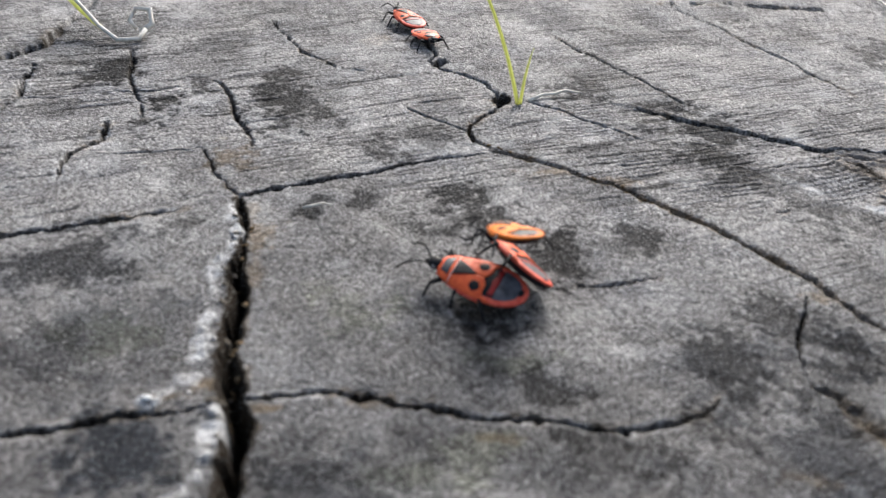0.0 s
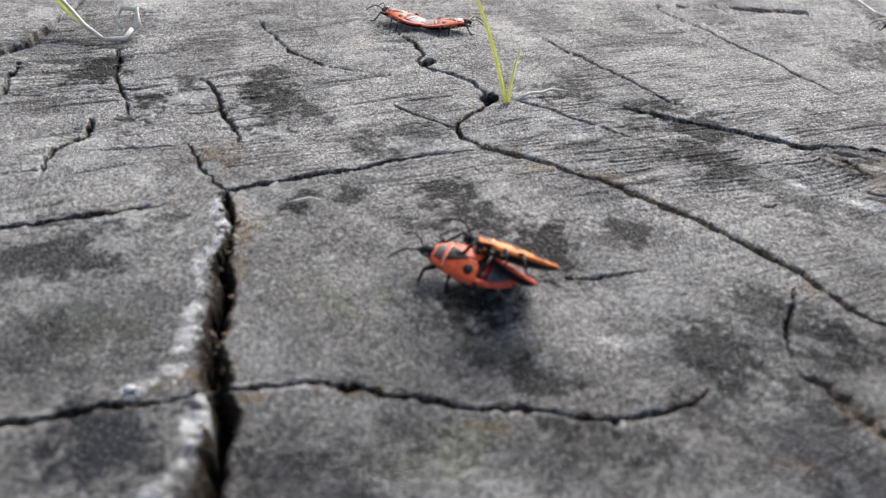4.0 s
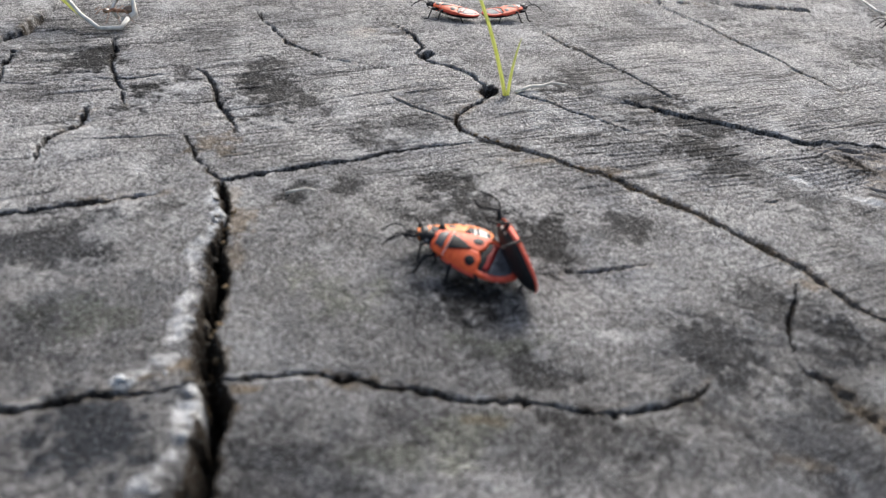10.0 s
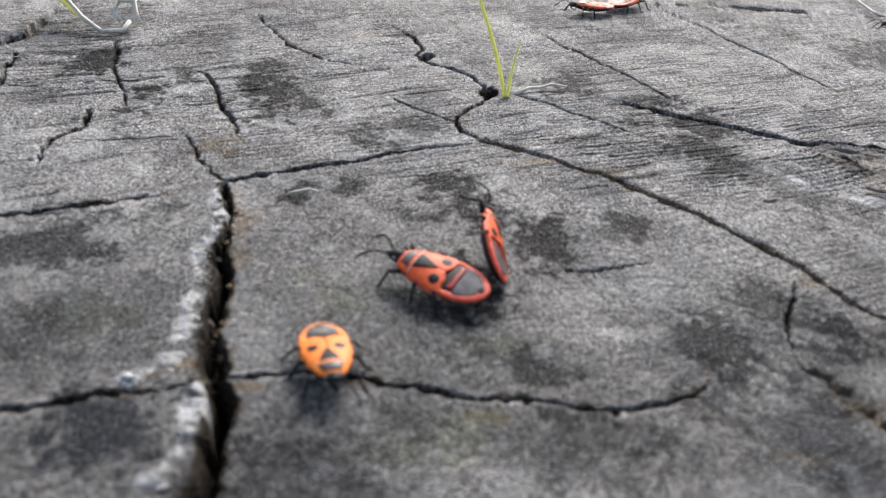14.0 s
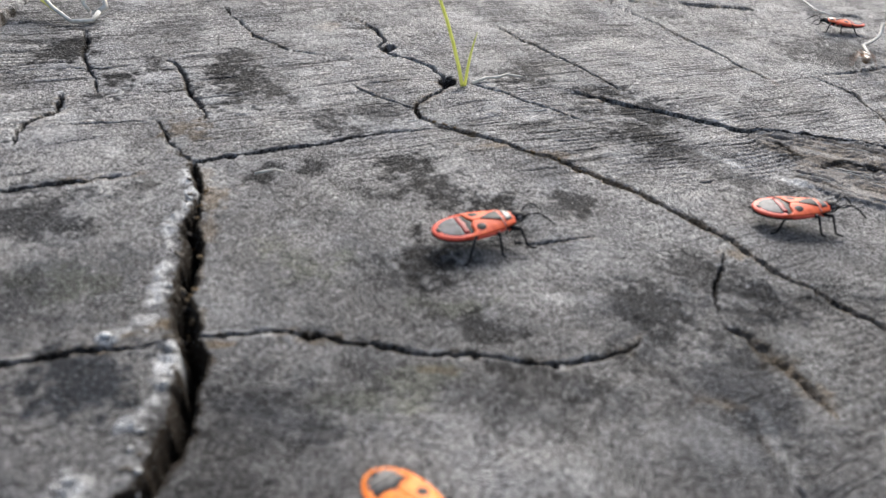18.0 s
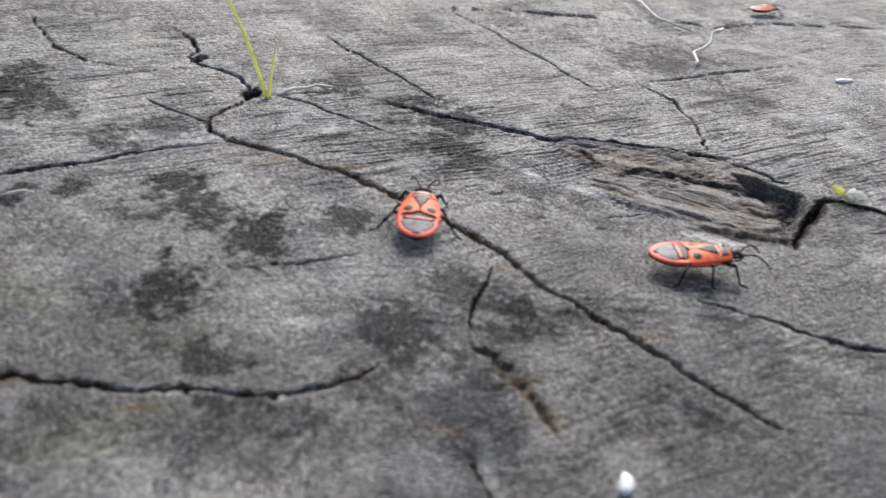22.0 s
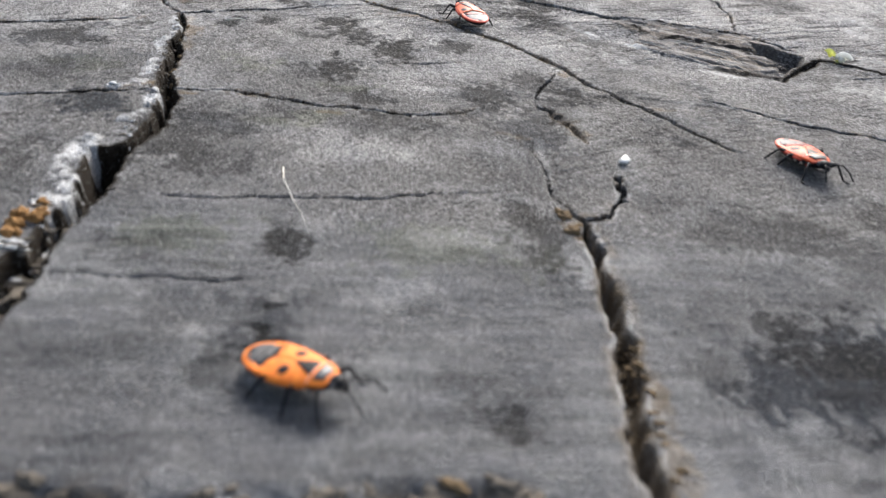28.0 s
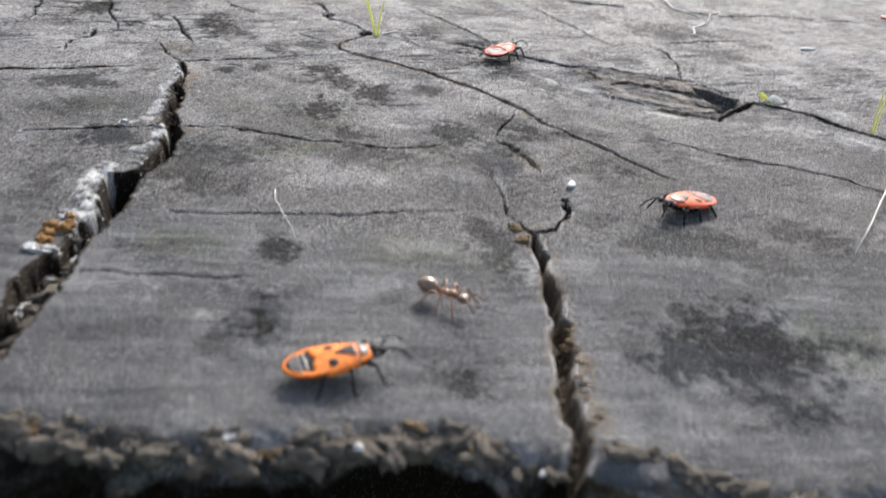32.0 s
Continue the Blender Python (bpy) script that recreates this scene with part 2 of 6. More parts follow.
def front(x):
    """The worn edge of the cut face on the near side."""
    h = np.sqrt(np.maximum(RADIUS**2 - (x - MID[0]) ** 2, 0))
    swell = np.interp(x, [-4, -0.6, 0.9, 1.75, 2.6, 3.8, 6], [-0.3, -0.48, -0.20, 0.0, -0.14, -0.42, -0.4])
    return MID[1] - h + swell - 0.13 + 0.12 * (fbm(x * 1.3, x * 0 + 4.0, 5) - 0.5) + 0.07 * (fbm(x * 6, x * 0 + 2.0, 6) - 0.5)


def back(x):
    h = np.sqrt(np.maximum(RADIUS**2 - (x - MID[0]) ** 2, 0))
    return MID[1] + h + 0.01


def spaced(lo, a, b, hi, fine, grow):
    """Coordinates from lo to hi: fine steps within a..b, growing outside."""
    mid = list(np.arange(a, b, fine))
    step, x, right = fine, mid[-1], []
    while x < hi:
        step *= grow
        x += step
        right.append(x)
    step, x, left = fine, a, []
    while x > lo:
        step *= grow
        x -= step
        left.append(x)
    out = np.array(left[::-1] + mid + right)
    return np.clip(out, lo, hi)


XS = np.unique(spaced(MID[0] - RADIUS + 0.01, -4.2, 7.2, MID[0] + RADIUS - 0.01, 0.016, 1.02))
YS = np.unique(spaced(-1.2, -1.2, 9.2, 32.9, 0.016, 1.018))
VS = (YS - YS[0]) / (YS[-1] - YS[0])
GX = np.repeat(XS[None], len(VS), 0)
F, B = front(XS), back(XS)
mid_gap = np.maximum(B - F, 1e-3)
GY = F[None] + VS[:, None] * mid_gap[None]

WX = GX + 0.12 * (fbm(GX * 2.2, GY * 2.2, 1) - 0.5) + 0.06 * (fbm(GX * 9, GY * 9, 2, 3) - 0.5) + 0.03 * (vnoise(GX * 21, GY * 21, 5) - 0.5)
WY = GY + 0.12 * (fbm(GX * 2.2, GY * 2.2, 3) - 0.5) + 0.06 * (fbm(GX * 9, GY * 9, 4, 3) - 0.5) + 0.03 * (vnoise(GX * 21, GY * 21, 6) - 0.5)
GZ = 0.10 * (fbm(GX * 0.35, GY * 0.35, 8, 2) - 0.5) + 0.05 * (fbm(GX * 1.8, GY * 1.8, 9, 4) - 0.5)
GZ += 0.018 * (fbm(GX * 15, GY * 15, 12, 3) - 0.5)
LAYER = {key: np.zeros_like(GX) for key in ("dark", "blue", "pale", "dirt_shade", "tan", "green", "groove", "sawn", "wood_tone", "smooth")}
JAG = fbm(GX * 5, GY * 5, 14, 3)


def saw_marks(turn, seed):
    """Shallow parallel grooves at that angle."""
    c, s = math.cos(radians(turn)), math.sin(radians(turn))
    across, along = -s * GX + c * GY, c * GX + s * GY
    across = across + 0.10 * (fbm(GX * 0.8, GY * 0.8, seed + 2, 2) - 0.5)
    lines = 0.55 * vnoise(across * 16, along * 0.7, seed) + 0.45 * vnoise(across * 24, along * 1.6, seed + 1)
    return 1 - smoothstep(0.20, 0.34, lines)


upper = smoothstep(5.2, 7.4, GY + 1.5 * (fbm(GX * 0.7, GY * 0.7, 15, 2) - 0.5))
grooved = smoothstep(1.6, 3.2, GX + 0.8 * (fbm(GX * 0.9, GY * 0.9, 37, 3) - 0.5)) * smoothstep(1.2, 2.6, GY) * (1 - smoothstep(6.0, 8.0, GY))
LAYER["smooth"] = (1 - upper) * smoothstep(0.30, 0.55, fbm(GX * 0.9, GY * 0.9, 29, 3) + 0.25 * (1 - smoothstep(0.5, 3.0, GY))) * (1 - 0.85 * smoothstep(0.9, 2.4, GY + 1.2 * (fbm(GX * 0.8, GY * 0.8, 31, 3) - 0.5)))
# base tone rises towards the far side, broken up by noise
LAYER["wood_tone"] = smoothstep(3.0, 9.5, GY + 3.0 * (fbm(GX * 0.5, GY * 0.5, 21, 3) - 0.5))
marks = 0.08 * (1 - upper) * saw_marks(8, 61) + upper * saw_marks(29, 65)
marks *= smoothstep(0.32, 0.62, fbm(GX * 0.9, GY * 0.9, 17, 3) + 0.10 * upper)
comb_across = -math.sin(radians(24)) * GX + math.cos(radians(24)) * GY + 0.22 * (fbm(GX * 0.6, GY * 0.6, 34, 2) - 0.5) + 0.03 * (fbm(GX * 4, GY * 4, 35, 2) - 0.5)
comb = smoothstep(0.45, 0.95, np.sin(comb_across * math.tau / 0.085)) * smoothstep(0.40, 0.62, fbm(GX * 2.2, comb_across * 7, 36, 3) + 0.12 * np.exp(-((GX - 2.6) / 2.2) ** 2 - ((GY - 8.2) / 1.5) ** 2))
comb *= 0.45 * smoothstep(6.0, 7.5, GY) + 0.55 * smoothstep(0.3, 1.8, GX) * smoothstep(6.3, 7.6, GY) * (1 - smoothstep(9.2, 11.0, GY))
marks = np.maximum(np.maximum(marks, comb * upper), 0.55 * grooved * saw_marks(-4, 69) * smoothstep(0.40, 0.58, fbm(GX * 1.8, GY * 1.8, 38, 3)))
GZ -= 0.018 * marks
LAYER["groove"] = 0.75 * marks
LAYER["sawn"] = np.maximum(0.03 + 0.97 * upper, 0.7 * grooved) * smoothstep(0.30, 0.60, fbm(GX * 0.7, GY * 0.7, 18, 3))


BX = GX + 0.12 * (fbm(GX * 2.2, GY * 2.2, 1) - 0.5) + 0.05 * (fbm(GX * 6, GY * 6, 2, 2) - 0.5)
BY = GY + 0.12 * (fbm(GX * 2.2, GY * 2.2, 3) - 0.5) + 0.05 * (fbm(GX * 6, GY * 6, 4, 2) - 0.5)


def crack(points, width, depth, taper=(1, 1), dirt_shade=0.9, brown=0.0):
    """Carve a jagged split along points. taper: 1 closes that end, 0 keeps it open."""
    global GZ
    pts = np.array(points, float)
    lo, hi = pts.min(0) - 0.6, pts.max(0) + 0.6
    sel = (WX > lo[0]) & (WX < hi[0]) & (WY > lo[1]) & (WY < hi[1])
    x, y = (BX[sel], BY[sel]) if width > 0.11 else (WX[sel], WY[sel])
    best, along = np.full(x.shape, 9.0), np.zeros(x.shape)
    seg = np.hypot(*np.diff(pts, axis=0).T)
    total, run = seg.sum(), 0.0
    for (p, q), length in zip(zip(pts, pts[1:]), seg):
        w = (q - p) / length
        k = np.clip((x - p[0]) * w[0] + (y - p[1]) * w[1], 0, length)
        d = np.hypot(x - p[0] - k * w[0], y - p[1] - k * w[1])
        near = d < best
        best[near], along[near] = d[near], (run + k[near]) / total
        run += length
    half = (0.45 if width > 0.11 else 0.32) * width * (0.3 + 1.4 * JAG[sel])
    if taper[0]:
        half = half * (0.25 + 0.75 * np.clip(along * 4, 0, 1))
    if taper[1]:
        half = half * (0.25 + 0.75 * np.clip((1 - along) * 4, 0, 1))
    k = best / np.maximum(half, 1e-3)
    cut = depth * (1 - smoothstep(0.45, 1.05, k)) + 0.015 * (1 - smoothstep(1.0, 1.0 + 0.05 / np.maximum(half, 0.02), k))
    cut = cut * (0.55 + 0.9 * fbm(GX[sel] * 11, GY[sel] * 11, 16, 4))
    GZ[sel] -= cut
    worn_lip = 0.55 * np.exp(-((best - half - 0.02) / 0.022) ** 2) * smoothstep(0.4, 0.62, fbm(GX[sel] * 4, GY[sel] * 4, 19, 3)) * min(1, depth * 5)
    LAYER["pale"][sel] = np.maximum(LAYER["pale"][sel], worn_lip)
    # trough coloured dark for dirt and for the shade between its walls
    LAYER["dirt_shade"][sel] = np.maximum(LAYER["dirt_shade"][sel], dirt_shade * (1 - smoothstep(0.95, 1.6, k)))
    if brown:
        LAYER["tan"][sel] = np.maximum(LAYER["tan"][sel], brown * (1 - smoothstep(0.9, 2.2, k)))
    crumbs = np.exp(-(np.maximum(best - half, 0) / (0.03 + 0.3 * width)) ** 2) * smoothstep(0.40, 0.58, fbm(GX[sel] * 13, GY[sel] * 13, 22, 3)) * min(1, depth * 4)
    GZ[sel] += 0.03 * crumbs * (best > half) * (fbm(GX[sel] * 20, GY[sel] * 20, 23, 2) - 0.3)
    LAYER["tan"][sel] = np.maximum(LAYER["tan"][sel], 0.8 * crumbs * smoothstep(0.35, 0.58, fbm(GX[sel] * 1.5, GY[sel] * 1.5, 24, 2)))
    LAYER["pale"][sel] = np.maximum(LAYER["pale"][sel], 0.30 * crumbs * smoothstep(0.52, 0.62, fbm(GX[sel] * 24, GY[sel] * 24, 25, 2)))


def inside(points, gx, gy):
    """Distance to a closed outline, positive within it."""
    pts = np.array(points, float)
    best, odd = np.full(gx.shape, 9.0), np.zeros(gx.shape, bool)
    for p, q in zip(pts, np.roll(pts, -1, 0)):
        w = q - p
        k = np.clip(((gx - p[0]) * w[0] + (gy - p[1]) * w[1]) / (w @ w), 0, 1)
        best = np.minimum(best, np.hypot(gx - p[0] - k * w[0], gy - p[1] - k * w[1]))
        if p[1] != q[1]:
            odd ^= ((p[1] > gy) != (q[1] > gy)) & (gx < p[0] + (gy - p[1]) * w[0] / w[1])
    return np.where(odd, best, -best)


def cavity(points, depth, rubble, dirt_shade=0.9):
    """A broken hole of that outline with ragged walls and loose fibres on its floor."""
    pts = np.array(points, float)
    lo, hi = pts.min(0) - 0.3, pts.max(0) + 0.3
    sel = (GX > lo[0]) & (GX < hi[0]) & (GY > lo[1]) & (GY < hi[1])
    x, y = BX[sel] + 0.07 * (fbm(GX[sel] * 12, GY[sel] * 12, 26, 3) - 0.5), BY[sel] + 0.07 * (fbm(GX[sel] * 12, GY[sel] * 12, 27, 3) - 0.5)
    d = inside(points, x, y)
    floor = -depth + rubble * fbm(GX[sel] * 9, GY[sel] * 6, 28, 4)
    k = smoothstep(-0.005, 0.085, d)
    GZ[sel] = GZ[sel] * (1 - k) + np.minimum(GZ[sel], floor) * k
    # walls and floor get the hole's shade in their colour, along with dirt
    LAYER["dirt_shade"][sel] = np.maximum(LAYER["dirt_shade"][sel], dirt_shade * smoothstep(-0.04, -0.01, d))


def step(points, drop, reach, side=1):
    """Let the wood sink on one side of a line and rise again within reach."""
    pts = np.array(points, float)
    best, sign = np.full(GX.shape, 9.0), np.zeros(GX.shape)
    for p, q in zip(pts, pts[1:]):
        w = (q - p) / np.hypot(*(q - p))
        k = np.clip((WX - p[0]) * w[0] + (WY - p[1]) * w[1], 0, np.hypot(*(q - p)))
        d = np.hypot(WX - p[0] - k * w[0], WY - p[1] - k * w[1])
        near = d < best
        best[near], sign[near] = d[near], (side * (w[0] * (WY - p[1]) - w[1] * (WX - p[0])))[near]
    GZ[:] -= drop * np.exp(-best / reach) * (sign > 0)


def stain(key, x, y, rx, ry, turn=0.0, amount=0.9, seed=0, ragged=1.0):
    """A patch of mould, crust or dirt with a ragged outline."""
    c, s = math.cos(radians(turn)), math.sin(radians(turn))
    dx, dy = GX - x, GY - y
    sel = np.hypot(dx, dy) < 3.0 * max(rx, ry)
    dx, dy, gx, gy = dx[sel], dy[sel], GX[sel], GY[sel]
    d = np.hypot((dx * c + dy * s) / rx, (-dx * s + dy * c) / ry)
    warp = fbm(gx * 1.6, gy * 1.6, 20 + seed, 3) - 0.5
    rough = fbm(gx * 4.5, gy * 4.5, 30 + seed, 4) - 0.5
    fleck = fbm(gx * 17, gy * 17, 33, 3) - 0.5
    k = smoothstep(0.0, 0.75, (1.10 - d) + ragged * (1.6 * warp + 1.7 * rough) + 1.5 * fleck)
    k = min(1.0, 1.12 * amount) * k
    LAYER[key][sel] = np.maximum(LAYER[key][sel], np.clip(k, 0, 1))

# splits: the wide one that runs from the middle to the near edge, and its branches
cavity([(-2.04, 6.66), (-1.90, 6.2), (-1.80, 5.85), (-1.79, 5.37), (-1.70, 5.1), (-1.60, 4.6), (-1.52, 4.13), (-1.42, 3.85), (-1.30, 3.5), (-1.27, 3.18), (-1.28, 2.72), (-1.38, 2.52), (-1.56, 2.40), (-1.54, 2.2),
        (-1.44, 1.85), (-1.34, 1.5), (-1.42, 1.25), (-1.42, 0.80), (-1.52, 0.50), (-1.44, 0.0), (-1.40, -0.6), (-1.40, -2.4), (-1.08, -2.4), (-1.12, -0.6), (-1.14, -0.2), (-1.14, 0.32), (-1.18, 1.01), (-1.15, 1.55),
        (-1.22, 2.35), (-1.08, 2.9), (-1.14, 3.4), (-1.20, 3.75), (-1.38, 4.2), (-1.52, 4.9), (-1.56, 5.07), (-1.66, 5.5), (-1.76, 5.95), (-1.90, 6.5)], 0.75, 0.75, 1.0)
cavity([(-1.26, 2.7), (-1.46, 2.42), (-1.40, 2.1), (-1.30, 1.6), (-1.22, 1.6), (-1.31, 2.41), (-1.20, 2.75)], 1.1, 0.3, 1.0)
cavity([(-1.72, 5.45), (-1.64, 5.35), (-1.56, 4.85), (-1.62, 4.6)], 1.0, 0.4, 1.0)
crack([(-1.99, 6.68), (-2.16, 6.82), (-2.40, 7.21), (-2.67, 7.64)], 0.04, 0.06, (0, 1), 0.5, 0.6)
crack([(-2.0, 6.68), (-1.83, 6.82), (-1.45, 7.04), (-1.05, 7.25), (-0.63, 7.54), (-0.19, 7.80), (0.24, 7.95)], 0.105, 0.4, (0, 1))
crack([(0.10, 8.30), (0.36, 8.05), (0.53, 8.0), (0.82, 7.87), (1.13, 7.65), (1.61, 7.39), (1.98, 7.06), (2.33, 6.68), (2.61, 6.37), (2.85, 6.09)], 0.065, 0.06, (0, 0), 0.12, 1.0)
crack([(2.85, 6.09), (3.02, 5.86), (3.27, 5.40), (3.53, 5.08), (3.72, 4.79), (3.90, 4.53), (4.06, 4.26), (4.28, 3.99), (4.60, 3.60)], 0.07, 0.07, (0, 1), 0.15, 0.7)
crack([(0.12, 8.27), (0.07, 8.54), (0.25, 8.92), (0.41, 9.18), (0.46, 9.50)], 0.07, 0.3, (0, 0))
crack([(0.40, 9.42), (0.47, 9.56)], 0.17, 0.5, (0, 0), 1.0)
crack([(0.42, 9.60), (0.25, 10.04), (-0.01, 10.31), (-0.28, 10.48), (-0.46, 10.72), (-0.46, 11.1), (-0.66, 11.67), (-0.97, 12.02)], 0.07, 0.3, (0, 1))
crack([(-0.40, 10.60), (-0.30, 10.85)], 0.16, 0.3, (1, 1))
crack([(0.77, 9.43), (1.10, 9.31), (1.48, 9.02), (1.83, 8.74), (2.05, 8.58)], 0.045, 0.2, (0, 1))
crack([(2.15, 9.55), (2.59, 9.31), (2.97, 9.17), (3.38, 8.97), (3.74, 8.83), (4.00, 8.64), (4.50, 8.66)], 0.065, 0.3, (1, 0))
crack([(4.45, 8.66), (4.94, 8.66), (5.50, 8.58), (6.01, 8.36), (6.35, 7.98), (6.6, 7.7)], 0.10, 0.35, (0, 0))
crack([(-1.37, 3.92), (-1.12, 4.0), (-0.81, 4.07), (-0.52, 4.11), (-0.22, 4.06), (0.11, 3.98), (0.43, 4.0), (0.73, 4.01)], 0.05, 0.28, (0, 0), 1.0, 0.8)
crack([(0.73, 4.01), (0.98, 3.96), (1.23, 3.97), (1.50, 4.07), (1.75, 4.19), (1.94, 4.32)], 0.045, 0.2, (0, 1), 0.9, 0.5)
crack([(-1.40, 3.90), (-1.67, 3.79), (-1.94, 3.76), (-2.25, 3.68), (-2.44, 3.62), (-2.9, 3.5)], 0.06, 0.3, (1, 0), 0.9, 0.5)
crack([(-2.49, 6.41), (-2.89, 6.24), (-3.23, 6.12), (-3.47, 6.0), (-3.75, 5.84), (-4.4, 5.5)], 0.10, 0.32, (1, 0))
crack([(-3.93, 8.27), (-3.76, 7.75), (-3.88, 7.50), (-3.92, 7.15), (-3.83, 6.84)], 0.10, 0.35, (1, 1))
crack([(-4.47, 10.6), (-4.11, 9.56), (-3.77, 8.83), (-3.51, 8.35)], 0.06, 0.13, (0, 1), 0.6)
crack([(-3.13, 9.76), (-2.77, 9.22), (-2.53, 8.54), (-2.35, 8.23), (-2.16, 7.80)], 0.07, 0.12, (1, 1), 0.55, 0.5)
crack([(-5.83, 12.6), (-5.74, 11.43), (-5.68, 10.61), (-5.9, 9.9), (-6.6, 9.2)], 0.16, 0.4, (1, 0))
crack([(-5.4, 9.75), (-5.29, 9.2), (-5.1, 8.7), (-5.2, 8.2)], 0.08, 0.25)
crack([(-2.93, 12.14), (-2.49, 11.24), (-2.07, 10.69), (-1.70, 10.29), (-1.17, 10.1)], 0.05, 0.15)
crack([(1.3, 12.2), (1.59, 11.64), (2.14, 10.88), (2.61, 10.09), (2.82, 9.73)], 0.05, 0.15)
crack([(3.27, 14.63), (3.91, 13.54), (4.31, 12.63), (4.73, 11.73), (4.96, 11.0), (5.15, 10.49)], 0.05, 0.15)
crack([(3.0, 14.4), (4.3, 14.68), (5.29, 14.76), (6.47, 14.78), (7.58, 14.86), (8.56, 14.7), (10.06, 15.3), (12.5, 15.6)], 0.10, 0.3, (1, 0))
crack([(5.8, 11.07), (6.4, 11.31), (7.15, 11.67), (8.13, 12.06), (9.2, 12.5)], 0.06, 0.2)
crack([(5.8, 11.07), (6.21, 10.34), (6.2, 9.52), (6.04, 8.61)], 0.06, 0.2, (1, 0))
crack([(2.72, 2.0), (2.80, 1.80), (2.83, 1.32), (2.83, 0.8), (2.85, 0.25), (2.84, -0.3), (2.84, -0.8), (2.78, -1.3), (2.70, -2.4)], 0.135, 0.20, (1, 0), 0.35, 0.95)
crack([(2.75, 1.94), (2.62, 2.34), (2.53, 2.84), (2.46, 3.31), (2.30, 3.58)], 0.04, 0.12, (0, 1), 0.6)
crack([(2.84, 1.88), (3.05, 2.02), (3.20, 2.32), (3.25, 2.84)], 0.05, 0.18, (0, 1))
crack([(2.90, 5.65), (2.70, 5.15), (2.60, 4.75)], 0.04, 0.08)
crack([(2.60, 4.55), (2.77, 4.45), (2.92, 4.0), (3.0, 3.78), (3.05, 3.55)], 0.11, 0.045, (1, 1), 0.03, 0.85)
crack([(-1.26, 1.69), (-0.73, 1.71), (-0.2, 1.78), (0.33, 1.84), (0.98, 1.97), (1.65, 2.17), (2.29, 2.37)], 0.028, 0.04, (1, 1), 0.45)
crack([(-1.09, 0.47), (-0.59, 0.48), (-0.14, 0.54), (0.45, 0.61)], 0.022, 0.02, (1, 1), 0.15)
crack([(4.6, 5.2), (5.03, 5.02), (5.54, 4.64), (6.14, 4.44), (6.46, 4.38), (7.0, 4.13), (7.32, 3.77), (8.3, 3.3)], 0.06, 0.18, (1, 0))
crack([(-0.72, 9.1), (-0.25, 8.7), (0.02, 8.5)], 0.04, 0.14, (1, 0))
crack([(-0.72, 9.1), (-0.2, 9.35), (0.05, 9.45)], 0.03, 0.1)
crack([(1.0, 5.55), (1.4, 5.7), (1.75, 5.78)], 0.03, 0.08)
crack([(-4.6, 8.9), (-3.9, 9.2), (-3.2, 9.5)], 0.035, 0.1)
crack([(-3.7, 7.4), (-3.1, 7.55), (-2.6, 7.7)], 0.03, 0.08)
for n in range(45):   # short drying checks along the saw marks
    a = random.uniform(-6, 12), random.uniform(6.5, 20)
    long = random.uniform(0.15, 0.7)
    lean = random.uniform(0.1, 0.45)
    crack([a, (a[0] + 0.5 * long, a[1] + 0.5 * long * lean + random.uniform(-0.02, 0.02)), (a[0] + long, a[1] + long * lean)], random.uniform(0.02, 0.04), random.uniform(0.03, 0.07), dirt_shade=0.4)

stain("pale", -1.25, 11.03, 0.39, 0.45, 13, 0.3, 7)
stain("pale", 3.43, 7.62, 0.34, 0.11, 9, 0.3, 8)
stain("pale", 3.78, 7.34, 0.30, 0.11, 9, 0.3, 0)
stain("pale", -1.19, 8.63, 0.16, 0.37, 11, 0.3, 1)
stain("pale", -0.95, 5.61, 0.25, 0.16, 8, 0.3, 2)
stain("pale", -3.61, 7.33, 0.32, 0.42, 10, 0.3, 3)
stain("pale", 1.33, 4.78, 0.29, 0.08, 7, 0.3, 4)
stain("tan", 1.09, 7.61, 0.30, 0.11, 10, 0.55, 5)
stain("tan", 1.59, 7.48, 0.21, 0.09, 9, 0.55, 6)
stain("tan", -0.43, 4.06, 0.25, 0.08, 6, 0.55, 7)
stain("tan", -1.16, 3.74, 0.14, 0.13, 6, 0.55, 8)
stain("tan", 3.05, 5.59, 0.14, 0.14, 7, 0.55, 0)
stain("tan", -1.65, 5.92, 0.19, 0.38, 8, 0.55, 1)
stain("tan", -2.39, 7.35, 0.27, 0.34, 10, 0.55, 2)
stain("tan", 0.30, 3.79, 0.21, 0.06, 6, 0.55, 3)
stain("green", 0.30, 3.70, 0.38, 0.15, 6, 0.5, 4)
stain("green", -2.45, 4.53, 0.45, 0.31, 7, 0.5, 5)
stain("green", -0.67, 5.03, 0.46, 0.37, 7, 0.5, 6)
stain("green", 0.42, 4.55, 0.32, 0.12, 7, 0.5, 7)
stain("green", -0.19, 3.46, 0.49, 0.18, 6, 0.5, 8)
stain("tan", 2.85, 4.04, 0.17, 0.16, 3, 0.55, 6)
stain("tan", 2.99, 3.75, 0.16, 0.15, 3, 0.55, 7)
stain("tan", 4.16, 4.15, 0.10, 0.05, 3, 0.55, 8)
stain("tan", 4.00, 4.60, 0.29, 0.10, 4, 0.55, 2)
stain("tan", 2.35, 3.63, 0.19, 0.08, 3, 0.55, 3)
stain("pale", 2.56, 3.35, 0.05, 0.31, 2, 0.3, 4)
stain("pale", 4.70, 8.04, 0.44, 0.10, 10, 0.3, 5)
stain("pale", 1.24, 3.71, 0.11, 0.07, 3, 0.3, 6)
stain("pale", 3.04, 4.38, 0.18, 0.18, 4, 0.3, 7)
stain("tan", 2.74, 1.71, 0.13, 0.31, 10, 0.55, 5)
